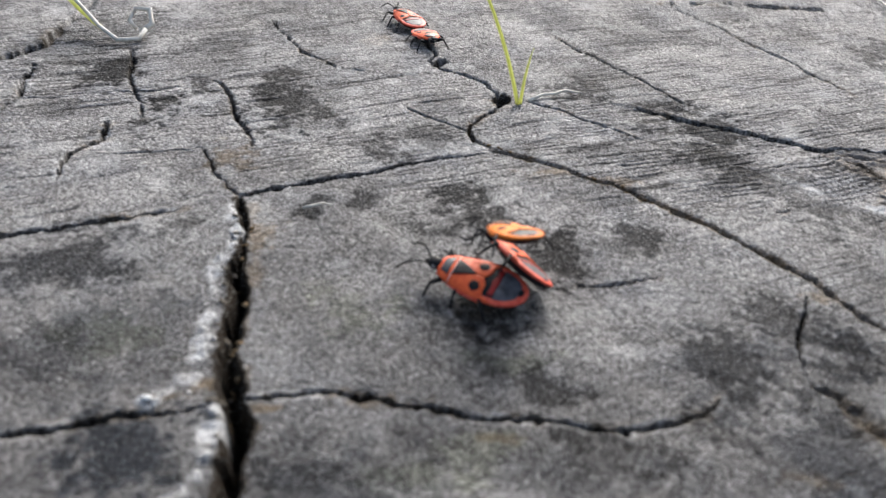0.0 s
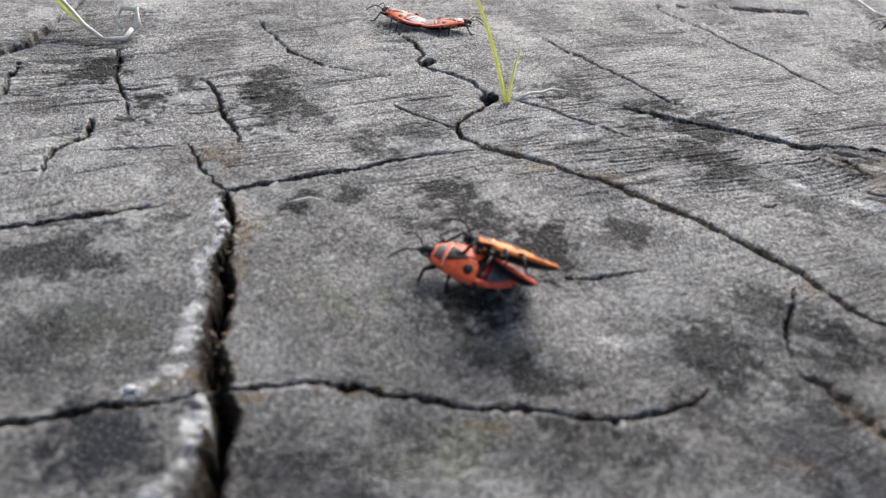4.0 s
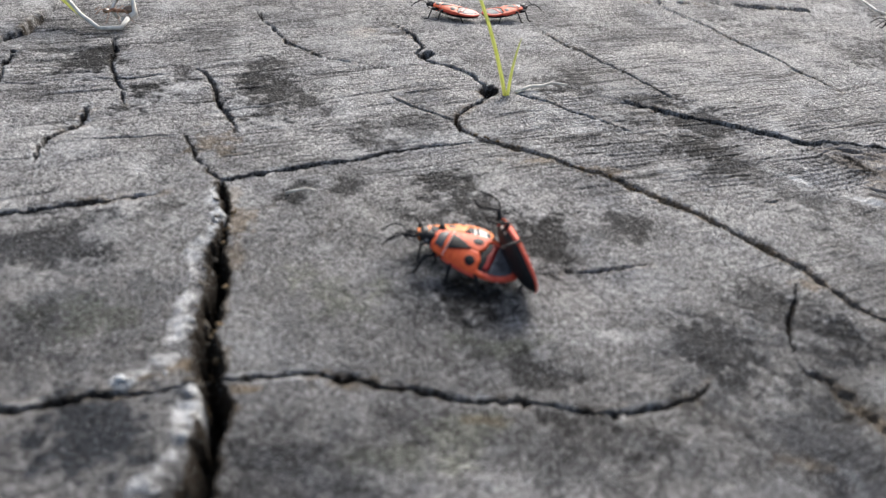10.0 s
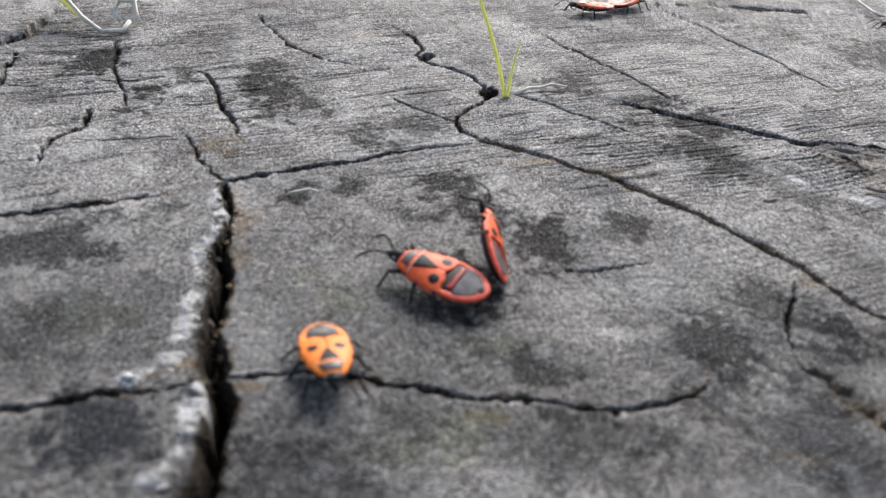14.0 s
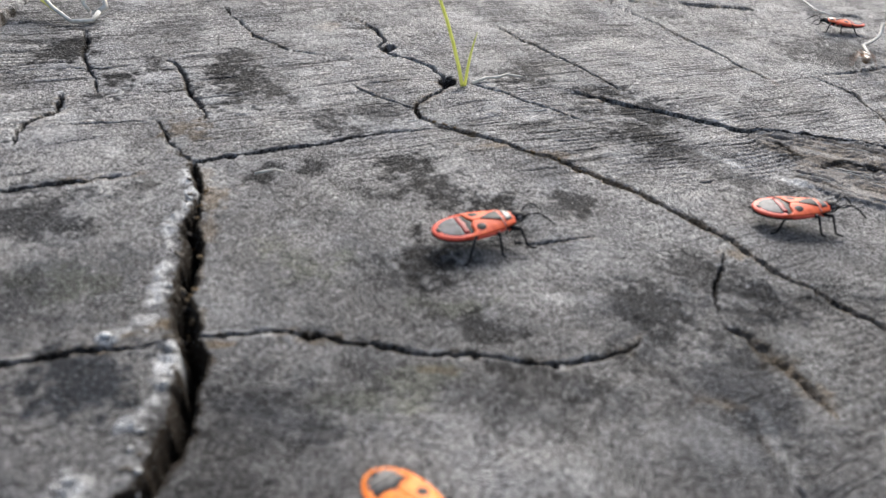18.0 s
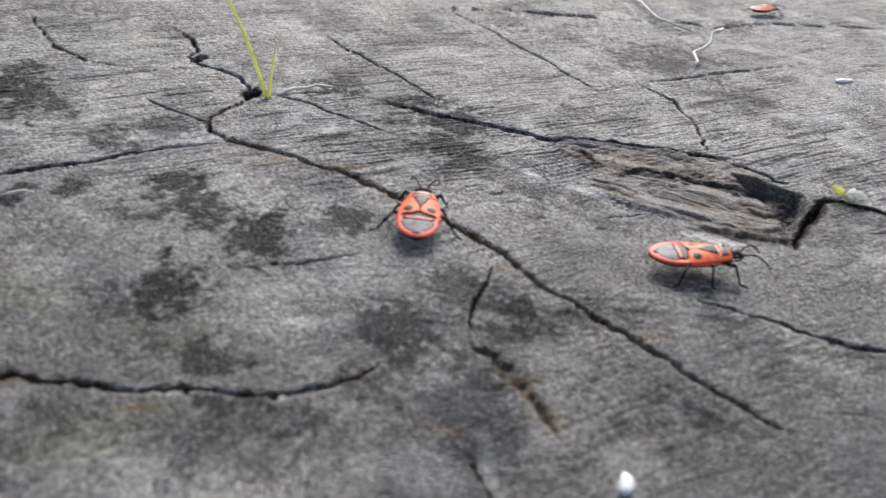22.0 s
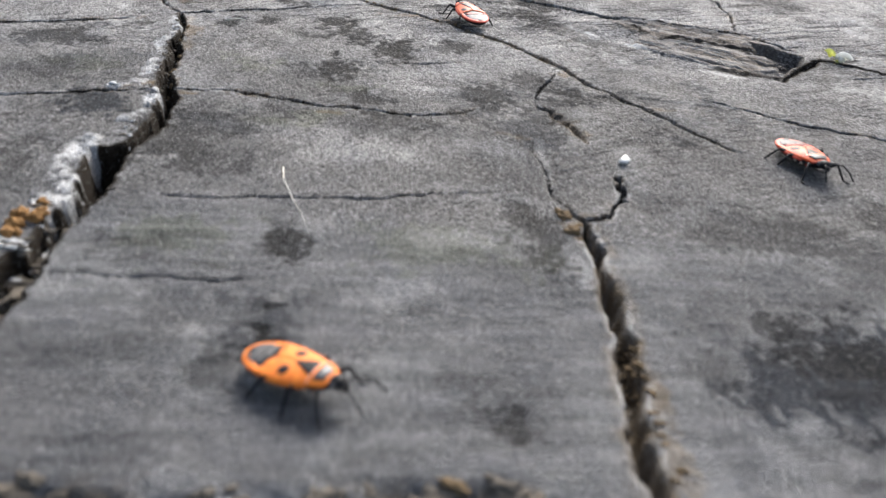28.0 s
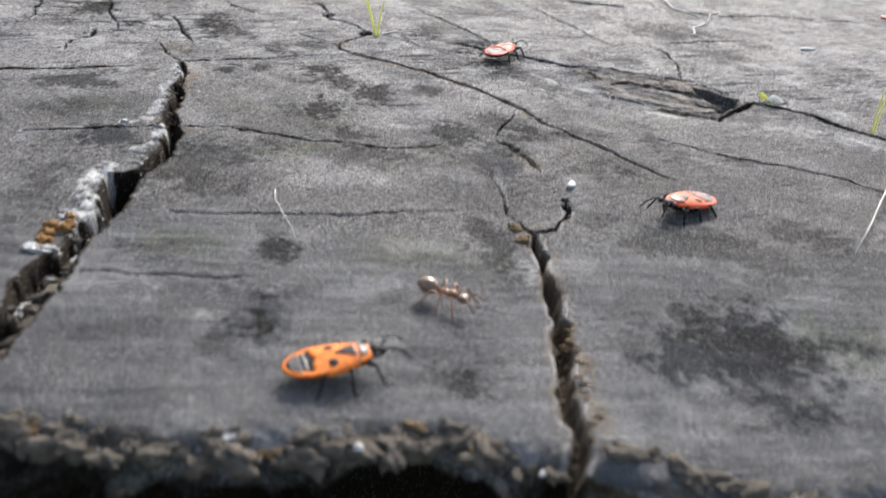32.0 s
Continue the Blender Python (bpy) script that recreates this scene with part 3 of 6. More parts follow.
stain("tan", 2.98, -0.35, 0.09, 0.30, 7, 0.55, 6)
stain("tan", 3.00, -0.91, 0.10, 0.16, 7, 0.55, 7)
stain("tan", 1.40, -1.40, 0.09, 0.05, 6, 0.55, 8)
stain("tan", 1.97, -1.23, 0.15, 0.08, 6, 0.55, 0)
stain("tan", -0.36, -1.88, 0.21, 0.12, 6, 0.55, 1)
stain("tan", 2.93, -1.29, 0.19, 0.11, 6, 0.55, 2)
stain("pale", 2.68, 1.08, 0.07, 0.27, 10, 0.3, 0)
stain("pale", 7.34, 6.03, 0.59, 0.42, 15, 0.3, 1)
stain("pale", 7.86, 5.69, 0.48, 0.29, 14, 0.3, 2)
stain("green", 5.28, 0.27, 0.62, 0.48, 8, 0.5, 4)
stain("green", -0.53, 1.06, 0.58, 0.33, 10, 0.5, 5)
stain("green", 1.68, 1.23, 0.79, 0.44, 10, 0.5, 6)
stain("green", 0.74, -1.48, 0.34, 0.08, 6, 0.5, 7)
stain("green", 0.09, -1.60, 0.26, 0.06, 6, 0.5, 8)


# hard white crust on the lip of the wide split
for x, y, rx, ry, turn, amount in (
        (-1.95, 6.36, 0.045, 0.171, 10, 0.9),
        (-1.82, 5.94, 0.035, 0.171, 10, 0.95),
        (-1.84, 5.63, 0.04, 0.068, 10, 0.6),
        (-1.87, 5.42, 0.035, 0.12, 10, 0.75),
        (-1.8, 5.11, 0.035, 0.157, 10, 0.8),
        (-1.74, 4.76, 0.035, 0.125, 10, 0.85),
        (-1.68, 4.51, 0.045, 0.079, 10, 0.9),
        (-1.68, 4.34, 0.05, 0.063, 10, 0.9),
        (-1.68, 4.13, 0.055, 0.052, 10, 0.6),
        (-1.77, 3.98, 0.05, 0.047, 10, 0.6),
        (-1.85, 3.86, 0.05, 0.049, 10, 0.9),
        (-1.38, 3.8, 0.035, 0.062, 10, 0.9),
        (-1.37, 3.64, 0.045, 0.089, 10, 1.0),
        (-1.35, 3.46, 0.055, 0.084, 10, 1.0),
        (-1.35, 3.29, 0.055, 0.079, 10, 1.0),
        (-1.4, 3.16, 0.05, 0.059, 10, 0.9),
        (-1.46, 3.06, 0.05, 0.047, 10, 0.85), (-1.61, 2.32, 0.08, 0.29, 0, 1.0), (-1.43, 1.60, 0.10, 0.28, 10, 1.0), (-1.46, 1.36, 0.09, 0.18, 10, 0.9)):
    stain("pale", x - 0.04, y, 1.9 * rx, 1.4 * ry, turn, amount, int(9 * abs(y)) % 9, 0.45)

# brown crumbling wood on the open side of the wide split
stain("tan", -1.85, 6.4, 0.075, 0.205, 8, 0.6, 0, 0.8)
stain("tan", -1.7, 5.91, 0.095, 0.165, 8, 0.6, 1, 0.8)
stain("tan", -1.59, 5.43, 0.08, 0.205, 8, 0.5, 2, 0.8)
stain("tan", -1.49, 4.76, 0.055, 0.235, 8, 0.5, 3, 0.8)
stain("tan", -1.33, 4.17, 0.065, 0.14, 8, 0.6, 4, 0.8)
stain("tan", -1.12, 3.91, 0.14, 0.045, 8, 0.7, 5, 0.8)
stain("tan", -1.56, 4.09, 0.11, 0.075, 8, 0.8, 6, 0.8)
stain("tan", -0.72, 4.09, 0.215, 0.045, 8, 0.6, 7, 0.8)
stain("tan", -0.42, 3.99, 0.215, 0.045, 8, 0.6, 8, 0.8)
stain("tan", -1.8, 3.94, 0.14, 0.04, 8, 0.5, 0, 0.8)
stain("tan", -1.31, 11.5, 0.235, 0.32, 8, 0.4, 1, 0.8)

# mould, blue-grey bloom and paler patches of the cut face
stain("blue", 2.27, 4.69, 0.54, 0.47, 6, 0.6, 4)
stain("blue", 2.46, 3.86, 0.4, 0.41, 6, 0.6, 5)
stain("blue", 1.59, 3.5, 0.47, 0.2, 6, 0.4, 6)
stain("blue", -2.66, 4.51, 0.41, 0.64, 6, 0.5, 7)
stain("blue", -3.04, 5.45, 0.47, 0.41, 6, 0.5, 8)
stain("dark", -5.23, 10.54, 0.75, 0.93, 6, 0.45, 0)
stain("dark", -3.34, 10.74, 0.64, 0.96, 6, 0.4, 1)
stain("blue", -0.6, 3.34, 0.48, 0.21, 6, 0.35, 2)
stain("dark", 2.71, 5.15, 0.4, 0.38, 6, 0.5, 3)
stain("blue", -2.06, 4.58, 0.22, 0.46, 6, 0.4, 4)
stain("dark", 0.3, 4.6, 0.36, 0.39, 6, 0.5, 5)
stain("dark", -5.0, 11.3, 1.5, 1.3, 10, 0.45, 5)
stain("dark", -2.6, 12.6, 1.0, 0.9, 10, 0.35, 3)
stain("wood_tone", 1.6, 6.9, 0.9, 0.7, -35, 1.0, 2)
stain("wood_tone", 2.5, 6.0, 0.6, 0.4, -45, 0.8, 3)
stain("wood_tone", 4.9, 7.6, 1.0, 0.9, 0, 1.0, 1)
stain("wood_tone", 2.0, 5.2, 0.6, 0.4, 0, 0.5, 7)
stain("wood_tone", -0.8, 5.5, 0.5, 0.4, 10, 0.6, 4)
stain("wood_tone", 0.5, 3.0, 0.9, 0.5, 5, 0.4, 6)
stain("dark", -4.43, 9.72, 0.31, 0.76, 13, 0.9, 0)
stain("dark", -3.47, 8.96, 0.38, 0.71, 12, 0.9, 1)
stain("dark", -3.25, 9.61, 0.22, 0.53, 13, 0.6, 2)
stain("dark", -2.1, 9.24, 0.31, 0.98, 11, 0.85, 3)
stain("dark", -1.68, 8.86, 0.28, 0.56, 12, 0.8, 4)
stain("dark", -1.33, 8.5, 0.15, 0.31, 9, 0.7, 5)
stain("dark", -0.92, 7.98, 0.41, 0.43, 11, 0.6, 6)
stain("dark", -0.41, 8.3, 0.28, 0.25, 9, 0.55, 7)
stain("dark", 1.54, 10.2, 0.49, 0.56, 12, 0.7, 8)
stain("dark", 2.43, 9.53, 0.46, 0.44, 11, 0.7, 0)
stain("dark", 2.7, 9.0, 0.66, 0.46, 10, 0.8, 1)
stain("dark", 2.91, 8.28, 0.54, 0.56, 10, 0.75, 2)
stain("dark", 3.1, 7.65, 0.59, 0.36, 9, 0.55, 3)
stain("dark", -4.58, 8.51, 0.45, 0.29, 11, 0.4, 4)
stain("dark", -1.32, 6.59, 0.16, 0.21, 9, 0.8, 5)
stain("dark", -0.86, 6.83, 0.16, 0.3, 9, 0.8, 6)
stain("dark", 1.68, 6.37, 0.24, 0.24, 8, 0.8, 7)
stain("dark", -3.16, 5.48, 0.35, 0.53, 8, 0.6, 8)
stain("dark", -2.66, 5.33, 0.19, 0.16, 8, 0.7, 0)
stain("dark", -2.73, 4.57, 0.19, 0.45, 8, 0.45, 1)
stain("dark", -2.39, 6.11, 0.28, 0.26, 8, 0.6, 2)
stain("dark", 0.0, 4.69, 0.34, 0.34, 7, 0.5, 3)
stain("dark", 0.63, 4.41, 0.18, 0.19, 6, 0.8, 4)
stain("dark", 2.04, 4.79, 0.25, 0.54, 7, 0.7, 5)
stain("dark", 2.53, 5.36, 0.33, 0.31, 8, 0.65, 6)
stain("dark", 2.85, 4.39, 0.33, 0.34, 6, 0.5, 7)
stain("dark", -0.72, 3.46, 0.45, 0.29, 6, 0.45, 8)
stain("dark", -0.05, 3.62, 0.19, 0.18, 6, 0.6, 0)
stain("dark", 0.93, 3.81, 0.36, 0.19, 5, 0.75, 1)
stain("dark", 1.78, 4.0, 0.24, 0.21, 6, 0.5, 2)
stain("blue", 3.06, 4.91, 0.36, 0.39, 6, 0.9, 3)
stain("blue", -1.86, 3.44, 0.47, 0.36, 5, 0.9, 4)
stain("blue", 2.64, 3.62, 0.18, 0.29, 4, 0.6, 5)
stain("blue", -3.11, 5.36, 0.35, 0.68, 7, 0.5, 6)
stain("blue", -0.58, 3.36, 0.55, 0.3, 5, 0.4, 7)
stain("blue", -2.62, 4.55, 0.31, 0.58, 7, 0.4, 8)
stain("dark", 0.1, 6.97, 0.4, 0.44, 8, 0.85, 0)
stain("dark", 0.32, 6.38, 0.34, 0.29, 6, 0.85, 1)
stain("dark", 0.9, 6.02, 0.43, 0.39, 7, 0.9, 2)
stain("dark", -0.26, 6.31, 0.26, 0.28, 7, 0.6, 3)
stain("dark", 1.48, 6.25, 0.45, 0.2, 7, 0.5, 4)
stain("dark", 0.32, 5.17, 0.35, 0.47, 5, 0.9, 5)
stain("dark", 0.28, 4.42, 0.19, 0.39, 6, 0.6, 6)
stain("dark", 0.77, 4.29, 0.2, 0.16, 5, 0.8, 7)
stain("dark", 1.99, 4.43, 0.16, 0.21, 4, 0.7, 8)
stain("dark", 3.08, 5.0, 0.28, 0.41, 5, 0.75, 0)
stain("dark", 3.94, 4.85, 0.3, 0.31, 5, 0.5, 1)
stain("dark", 3.5, 4.93, 0.3, 0.26, 6, 0.6, 2)
stain("dark", -0.13, 3.74, 0.29, 0.21, 5, 0.6, 3)
stain("dark", 0.97, 3.69, 0.39, 0.24, 5, 0.6, 4)
stain("dark", 2.71, 4.39, 0.29, 0.35, 5, 0.4, 5)
stain("dark", 3.59, 7.28, 0.36, 0.7, 8, 0.55, 6)
stain("dark", 4.11, 6.97, 0.59, 0.34, 7, 0.45, 7)
stain("dark", 6.89, 12.11, 1.02, 1.02, 11, 0.6, 8)
stain("dark", 7.28, 10.47, 0.5, 0.83, 10, 0.5, 0)
stain("blue", -0.62, 3.27, 0.5, 0.29, 4, 0.6, 1)
stain("blue", 3.95, 3.82, 0.31, 0.31, 5, 0.7, 2)
stain("blue", 0.32, 5.17, 0.35, 0.47, 5, 0.5, 3)
stain("blue", 4.78, 4.93, 0.28, 0.78, 5, 0.6, 4)
stain("dark", 0.49, 1.08, 0.29, 0.29, 10, 0.85, 5)
stain("dark", 0.51, -0.12, 0.24, 0.53, 9, 0.9, 6)
stain("dark", 0.23, -0.3, 0.2, 0.31, 9, 0.5, 7)
stain("dark", 2.03, -0.69, 0.22, 0.24, 8, 0.75, 8)
stain("dark", 2.36, 1.72, 0.25, 0.59, 12, 0.7, 0)
stain("dark", 3.44, 2.42, 0.33, 0.35, 10, 0.5, 1)
stain("dark", 4.38, 0.2, 0.51, 0.49, 7, 0.7, 2)
stain("dark", 4.38, 1.92, 0.62, 0.41, 11, 0.5, 3)
stain("dark", 3.39, -0.09, 0.18, 0.25, 6, 0.4, 4)
stain("dark", 5.69, 2.22, 0.39, 0.55, 10, 0.6, 5)
stain("dark", -0.82, 2.7, 0.69, 0.66, 13, 0.65, 6)
stain("dark", 0.73, 3.4, 0.33, 0.33, 15, 0.45, 7)
stain("dark", -0.68, 0.89, 0.3, 0.19, 10, 0.4, 8)
stain("dark", 3.69, 3.59, 0.46, 0.56, 13, 0.55, 0)
stain("dark", -2.06, 1.87, 0.31, 0.74, 12, 0.5, 1)
stain("dark", 5.01, 1.42, 0.45, 0.45, 10, 0.4, 2)
stain("blue", 4.39, 0.09, 0.81, 0.75, 8, 0.9, 3)
stain("blue", 5.0, -0.62, 0.19, 0.41, 8, 0.5, 4)
stain("blue", 0.51, -0.12, 0.24, 0.53, 9, 0.6, 5)
stain("wood_tone", 0.96, 6.77, 0.63, 0.52, 8, 0.8, 6)
stain("wood_tone", 1.73, 6.06, 0.59, 0.45, 8, 0.6, 7)
stain("wood_tone", -1.02, 10.31, 0.75, 1.15, 12, 0.9, 8)
stain("wood_tone", 2.94, 11.19, 1.94, 1.07, 12, 0.9, 0)
stain("wood_tone", -2.97, 7.44, 0.39, 0.71, 10, 0.9, 1)
stain("wood_tone", 1.21, 4.73, 0.57, 0.38, 7, 0.5, 2)
stain("wood_tone", 2.25, 8.51, 1.01, 0.68, 10, 0.6, 3)

# fainter mould and pale patches all over
LAYER["dark"] = np.maximum(LAYER["dark"], 0.3 * smoothstep(0.50, 0.72, fbm(GX * 1.3, GY * 1.3, 71, 5) + 0.07 * (1 - smoothstep(2.0, 6.5, GY)) + 0.35 * (fbm(GX * 16, GY * 16, 72, 3) - 0.5)))
LAYER["pale"] = np.maximum(LAYER["pale"], (0.12 + 0.25 * upper) * smoothstep(0.58, 0.72, fbm(GX * 2.1, GY * 2.1, 73, 5)))

LAYER["wood_tone"] *= 1 - 0.7 * LAYER["dark"]
LAYER["dark"] *= 1 - 0.85 * np.clip((LAYER["pale"] - 0.4) / 0.4, 0, 1)

# torn, splintered slab beside the far hole, its fibres running down to the hole
SLAB = [(3.98, 8.58), (4.4, 8.66), (4.9, 8.60), (5.36, 8.50), (5.94, 8.34), (6.25, 8.02), (6.40, 7.60), (6.25, 7.05), (6.02, 6.42), (5.63, 6.36), (5.22, 6.50), (5.01, 6.75), (4.59, 6.95), (4.32, 7.19), (4.13, 7.36), (4.35, 7.75), (4.15, 8.2)]
near_slab = (GX > 3) & (GX < 7.5) & (GY > 5.5) & (GY < 9.5)
gx, gy = GX[near_slab], GY[near_slab]
d = inside(SLAB, gx + 0.10 * (fbm(gx * 5, gy * 5, 47, 3) - 0.5), gy + 0.10 * (fbm(gx * 5, gy * 5, 46, 3) - 0.5))
torn = smoothstep(-0.02, 0.06, d)
run_, cross_ = np.cos(-0.47) * (gx - 5.2) + np.sin(-0.47) * (gy - 7.5), -np.sin(-0.47) * (gx - 5.2) + np.cos(-0.47) * (gy - 7.5)
cross_ = cross_ + 0.16 * run_ ** 2 * np.sign(cross_) * np.minimum(np.abs(cross_), 0.6) + 0.22 * (fbm(run_ * 1.3, cross_ * 1.3, 49, 2) - 0.5)
coarse = fbm(cross_ * 4.2, run_ * 0.75, 48, 2)
fibre = fbm(cross_ * 13, run_ * 1.5, 44, 3)
gaps = 1 - smoothstep(0.010, 0.06, np.abs(vnoise(cross_ * 5.5, run_ * 0.8, 42) - 0.5)) 
gaps = np.maximum(gaps, 0.8 * (1 - smoothstep(0.02, 0.09, np.abs(vnoise(cross_ * 9.5, run_ * 1.3, 41) - 0.5)))) * smoothstep(0.35, 0.55, fbm(gx * 2.2, gy * 2.2, 43, 3))
lift = 0.02
GZ[near_slab] += torn * (lift + 0.07 * (coarse - 0.5) + 0.045 * (fibre - 0.5) - 0.03 * gaps)
for key, k in (("dark", 0.9), ("groove", 1.0), ("sawn", 1.0)):
    LAYER[key][near_slab] *= 1 - k * torn
LAYER["groove"][near_slab] = np.maximum(LAYER["groove"][near_slab], 0.35 * torn * (1 - smoothstep(0.34, 0.46, fibre)))
LAYER["smooth"][near_slab] = np.maximum(LAYER["smooth"][near_slab], 0.75 * torn)
LAYER["wood_tone"][near_slab] = np.maximum(LAYER["wood_tone"][near_slab], 1.0 * torn)
LAYER["pale"][near_slab] = LAYER["pale"][near_slab] * (1 - 0.6 * torn) + 0.12 * torn * smoothstep(0.50, 0.70, fibre)
LAYER["tan"][near_slab] = np.maximum(LAYER["tan"][near_slab] * (1 - torn), torn * (0.42 + 0.2 * (1 - smoothstep(0.42, 0.55, fibre))))
LAYER["dirt_shade"][near_slab] = np.maximum(LAYER["dirt_shade"][near_slab] * (1 - 0.5 * torn), 0.55 * torn * gaps)
cavity([(4.66, 7.74), (4.94, 7.86), (5.33, 7.78), (5.63, 7.55), (5.95, 7.46), (5.95, 7.37), (5.6, 7.42), (5.3, 7.64), (4.94, 7.78), (4.7, 7.68)], 0.14, 0.12, 0.85)
cavity([(4.29, 8.40), (4.45, 8.20), (4.50, 7.9), (4.43, 7.88), (4.38, 8.15), (4.27, 8.33)], 0.2, 0.15, 0.9)
cavity([(6.02, 7.86), (6.34, 7.70), (6.68, 7.40), (6.52, 6.96), (6.28, 6.80), (6.12, 6.55), (6.02, 6.60), (6.10, 7.0), (6.06, 7.19), (5.93, 7.35)], 0.34, 0.30, 0.55)
cavity([(5.05, 6.62), (5.44, 6.50), (5.75, 6.42), (5.98, 6.36), (5.96, 6.26), (5.5, 6.34), (5.2, 6.54)], 0.09, 0.08, 0.8)
cavity([(5.96, 6.20), (6.4, 6.67), (6.67, 6.95), (6.95, 7.23), (6.92, 7.33), (6.6, 7.06), (6.35, 6.80), (5.98, 6.33)], 0.35, 0.2, 0.95)
cavity([(6.90, 7.32), (7.31, 7.12), (7.79, 6.78), (8.15, 6.26), (8.45, 5.95), (8.38, 5.85), (8.08, 6.14), (7.70, 6.68), (7.28, 7.02), (6.92, 7.22)], 0.45, 0.25, 0.9)
stain("pale", 7.44, 6.06, 0.30, 0.14, -30, 0.8, 5)
stain("pale", 7.80, 5.80, 0.30, 0.10, -35, 0.95, 6)
stain("pale", 3.60, 7.72, 0.26, 0.07, -35, 0.9, 2)
stain("pale", 4.20, 7.28, 0.26, 0.06, -30, 0.9, 3)
stain("pale", 5.2, 6.35, 0.3, 0.06, -25, 0.7, 3)

# the wood has sunk along some splits
step([(0.36, 8.05), (0.82, 7.87), (1.61, 7.39), (2.33, 6.68), (2.85, 6.09), (3.27, 5.40), (3.72, 4.79), (4.06, 4.26), (4.60, 3.60)], 0.01, 0.5, -1)
step([(2.15, 9.55), (2.97, 9.17), (3.74, 8.83), (4.00, 8.64), (5.36, 8.53), (6.0, 8.36)], 0.03, 0.4, -1)
step([(2.30, 3.58), (2.46, 3.31), (2.53, 2.84), (2.62, 2.34)], 0.05, 0.25)

LAYER["pale"] *= smoothstep(-0.55, -0.28, GZ)
# deep wood is coloured darker: painted shade that follows the depth of the splits
LAYER["dirt_shade"] = np.maximum(LAYER["dirt_shade"], 0.9 * smoothstep(0.24, 0.42, -GZ)) * (1 - 0.9 * smoothstep(0.45, 0.7, LAYER["pale"]))
# crumbled, crusted lip along the wide split
crumb = np.clip(LAYER["pale"] * 1.2, 0, 1) * np.exp(-((GX + 1.6) / 0.6) ** 2)
GZ += crumb * 0.09 * (fbm(GX * 9, GY * 9, 40, 3) - 0.35)
GZ += LAYER["tan"] * 0.05 * (fbm(GX * 12, GY * 12, 41, 3) - 0.5)
GZ -= LAYER["dark"] * 0.012
# the near rim is worn down
fall = GY - F[None]
worn = np.exp(-np.clip(fall, 0, 9) / (0.03 + 0.09 * fbm(GX * 2.5, GY * 2.5, 43, 3)))
GZ -= worn * (0.02 + 0.18 * fbm(GX * 6, GY * 6, 44, 4))
near_rim = np.exp(-np.clip(fall, 0, 9) / 0.07)
LAYER["tan"] = np.maximum(LAYER["tan"], near_rim * smoothstep(0.45, 0.62, fbm(GX * 4, GY * 4, 45, 4)))
LAYER["pale"] = np.maximum(LAYER["pale"], 0.8 * near_rim * smoothstep(0.52, 0.66, fbm(GX * 5, GY * 5, 46, 4)))


def grid_mesh(name, verts, rows, cols, mat, parent, layers=None, flip=False, wrap=False):
    """A sheet of quads over rows x cols points."""
    idx = np.arange(rows * cols).reshape(rows, cols)
    a, b, c, d = idx[:-1, :-1], idx[:-1, 1:], idx[1:, 1:], idx[1:, :-1]
    quads = np.stack([a, b, c, d] if not flip else [d, c, b, a], -1).reshape(-1, 4)
    me = bpy.data.meshes.new(name)
    me.vertices.add(len(verts))
    me.vertices.foreach_set("co", np.ascontiguousarray(verts, dtype=np.float32).ravel())
    me.loops.add(quads.size)
    me.loops.foreach_set("vertex_index", quads.ravel().astype(np.int32))
    me.polygons.add(len(quads))
    me.polygons.foreach_set("loop_start", np.arange(0, quads.size, 4, dtype=np.int32))
    me.update(calc_edges=True)
    me.shade_smooth()
    for key, values in (layers or {}).items():
        at = me.attributes.new(key, "FLOAT", "POINT")
        at.data.foreach_set("value", np.clip(values, 0, 1).astype(np.float32).ravel())
    me.materials.append(mat)
    ob = new(name, me)
    ob.parent = parent
    return ob


stump = tagged(new("tree_stump"), "weathered grey sawn tree stump with deep drying cracks", "tree stump")
face_verts = np.stack([GX, GY, GZ], -1).reshape(-1, 3) * U
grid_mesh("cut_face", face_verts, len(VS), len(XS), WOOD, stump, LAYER)


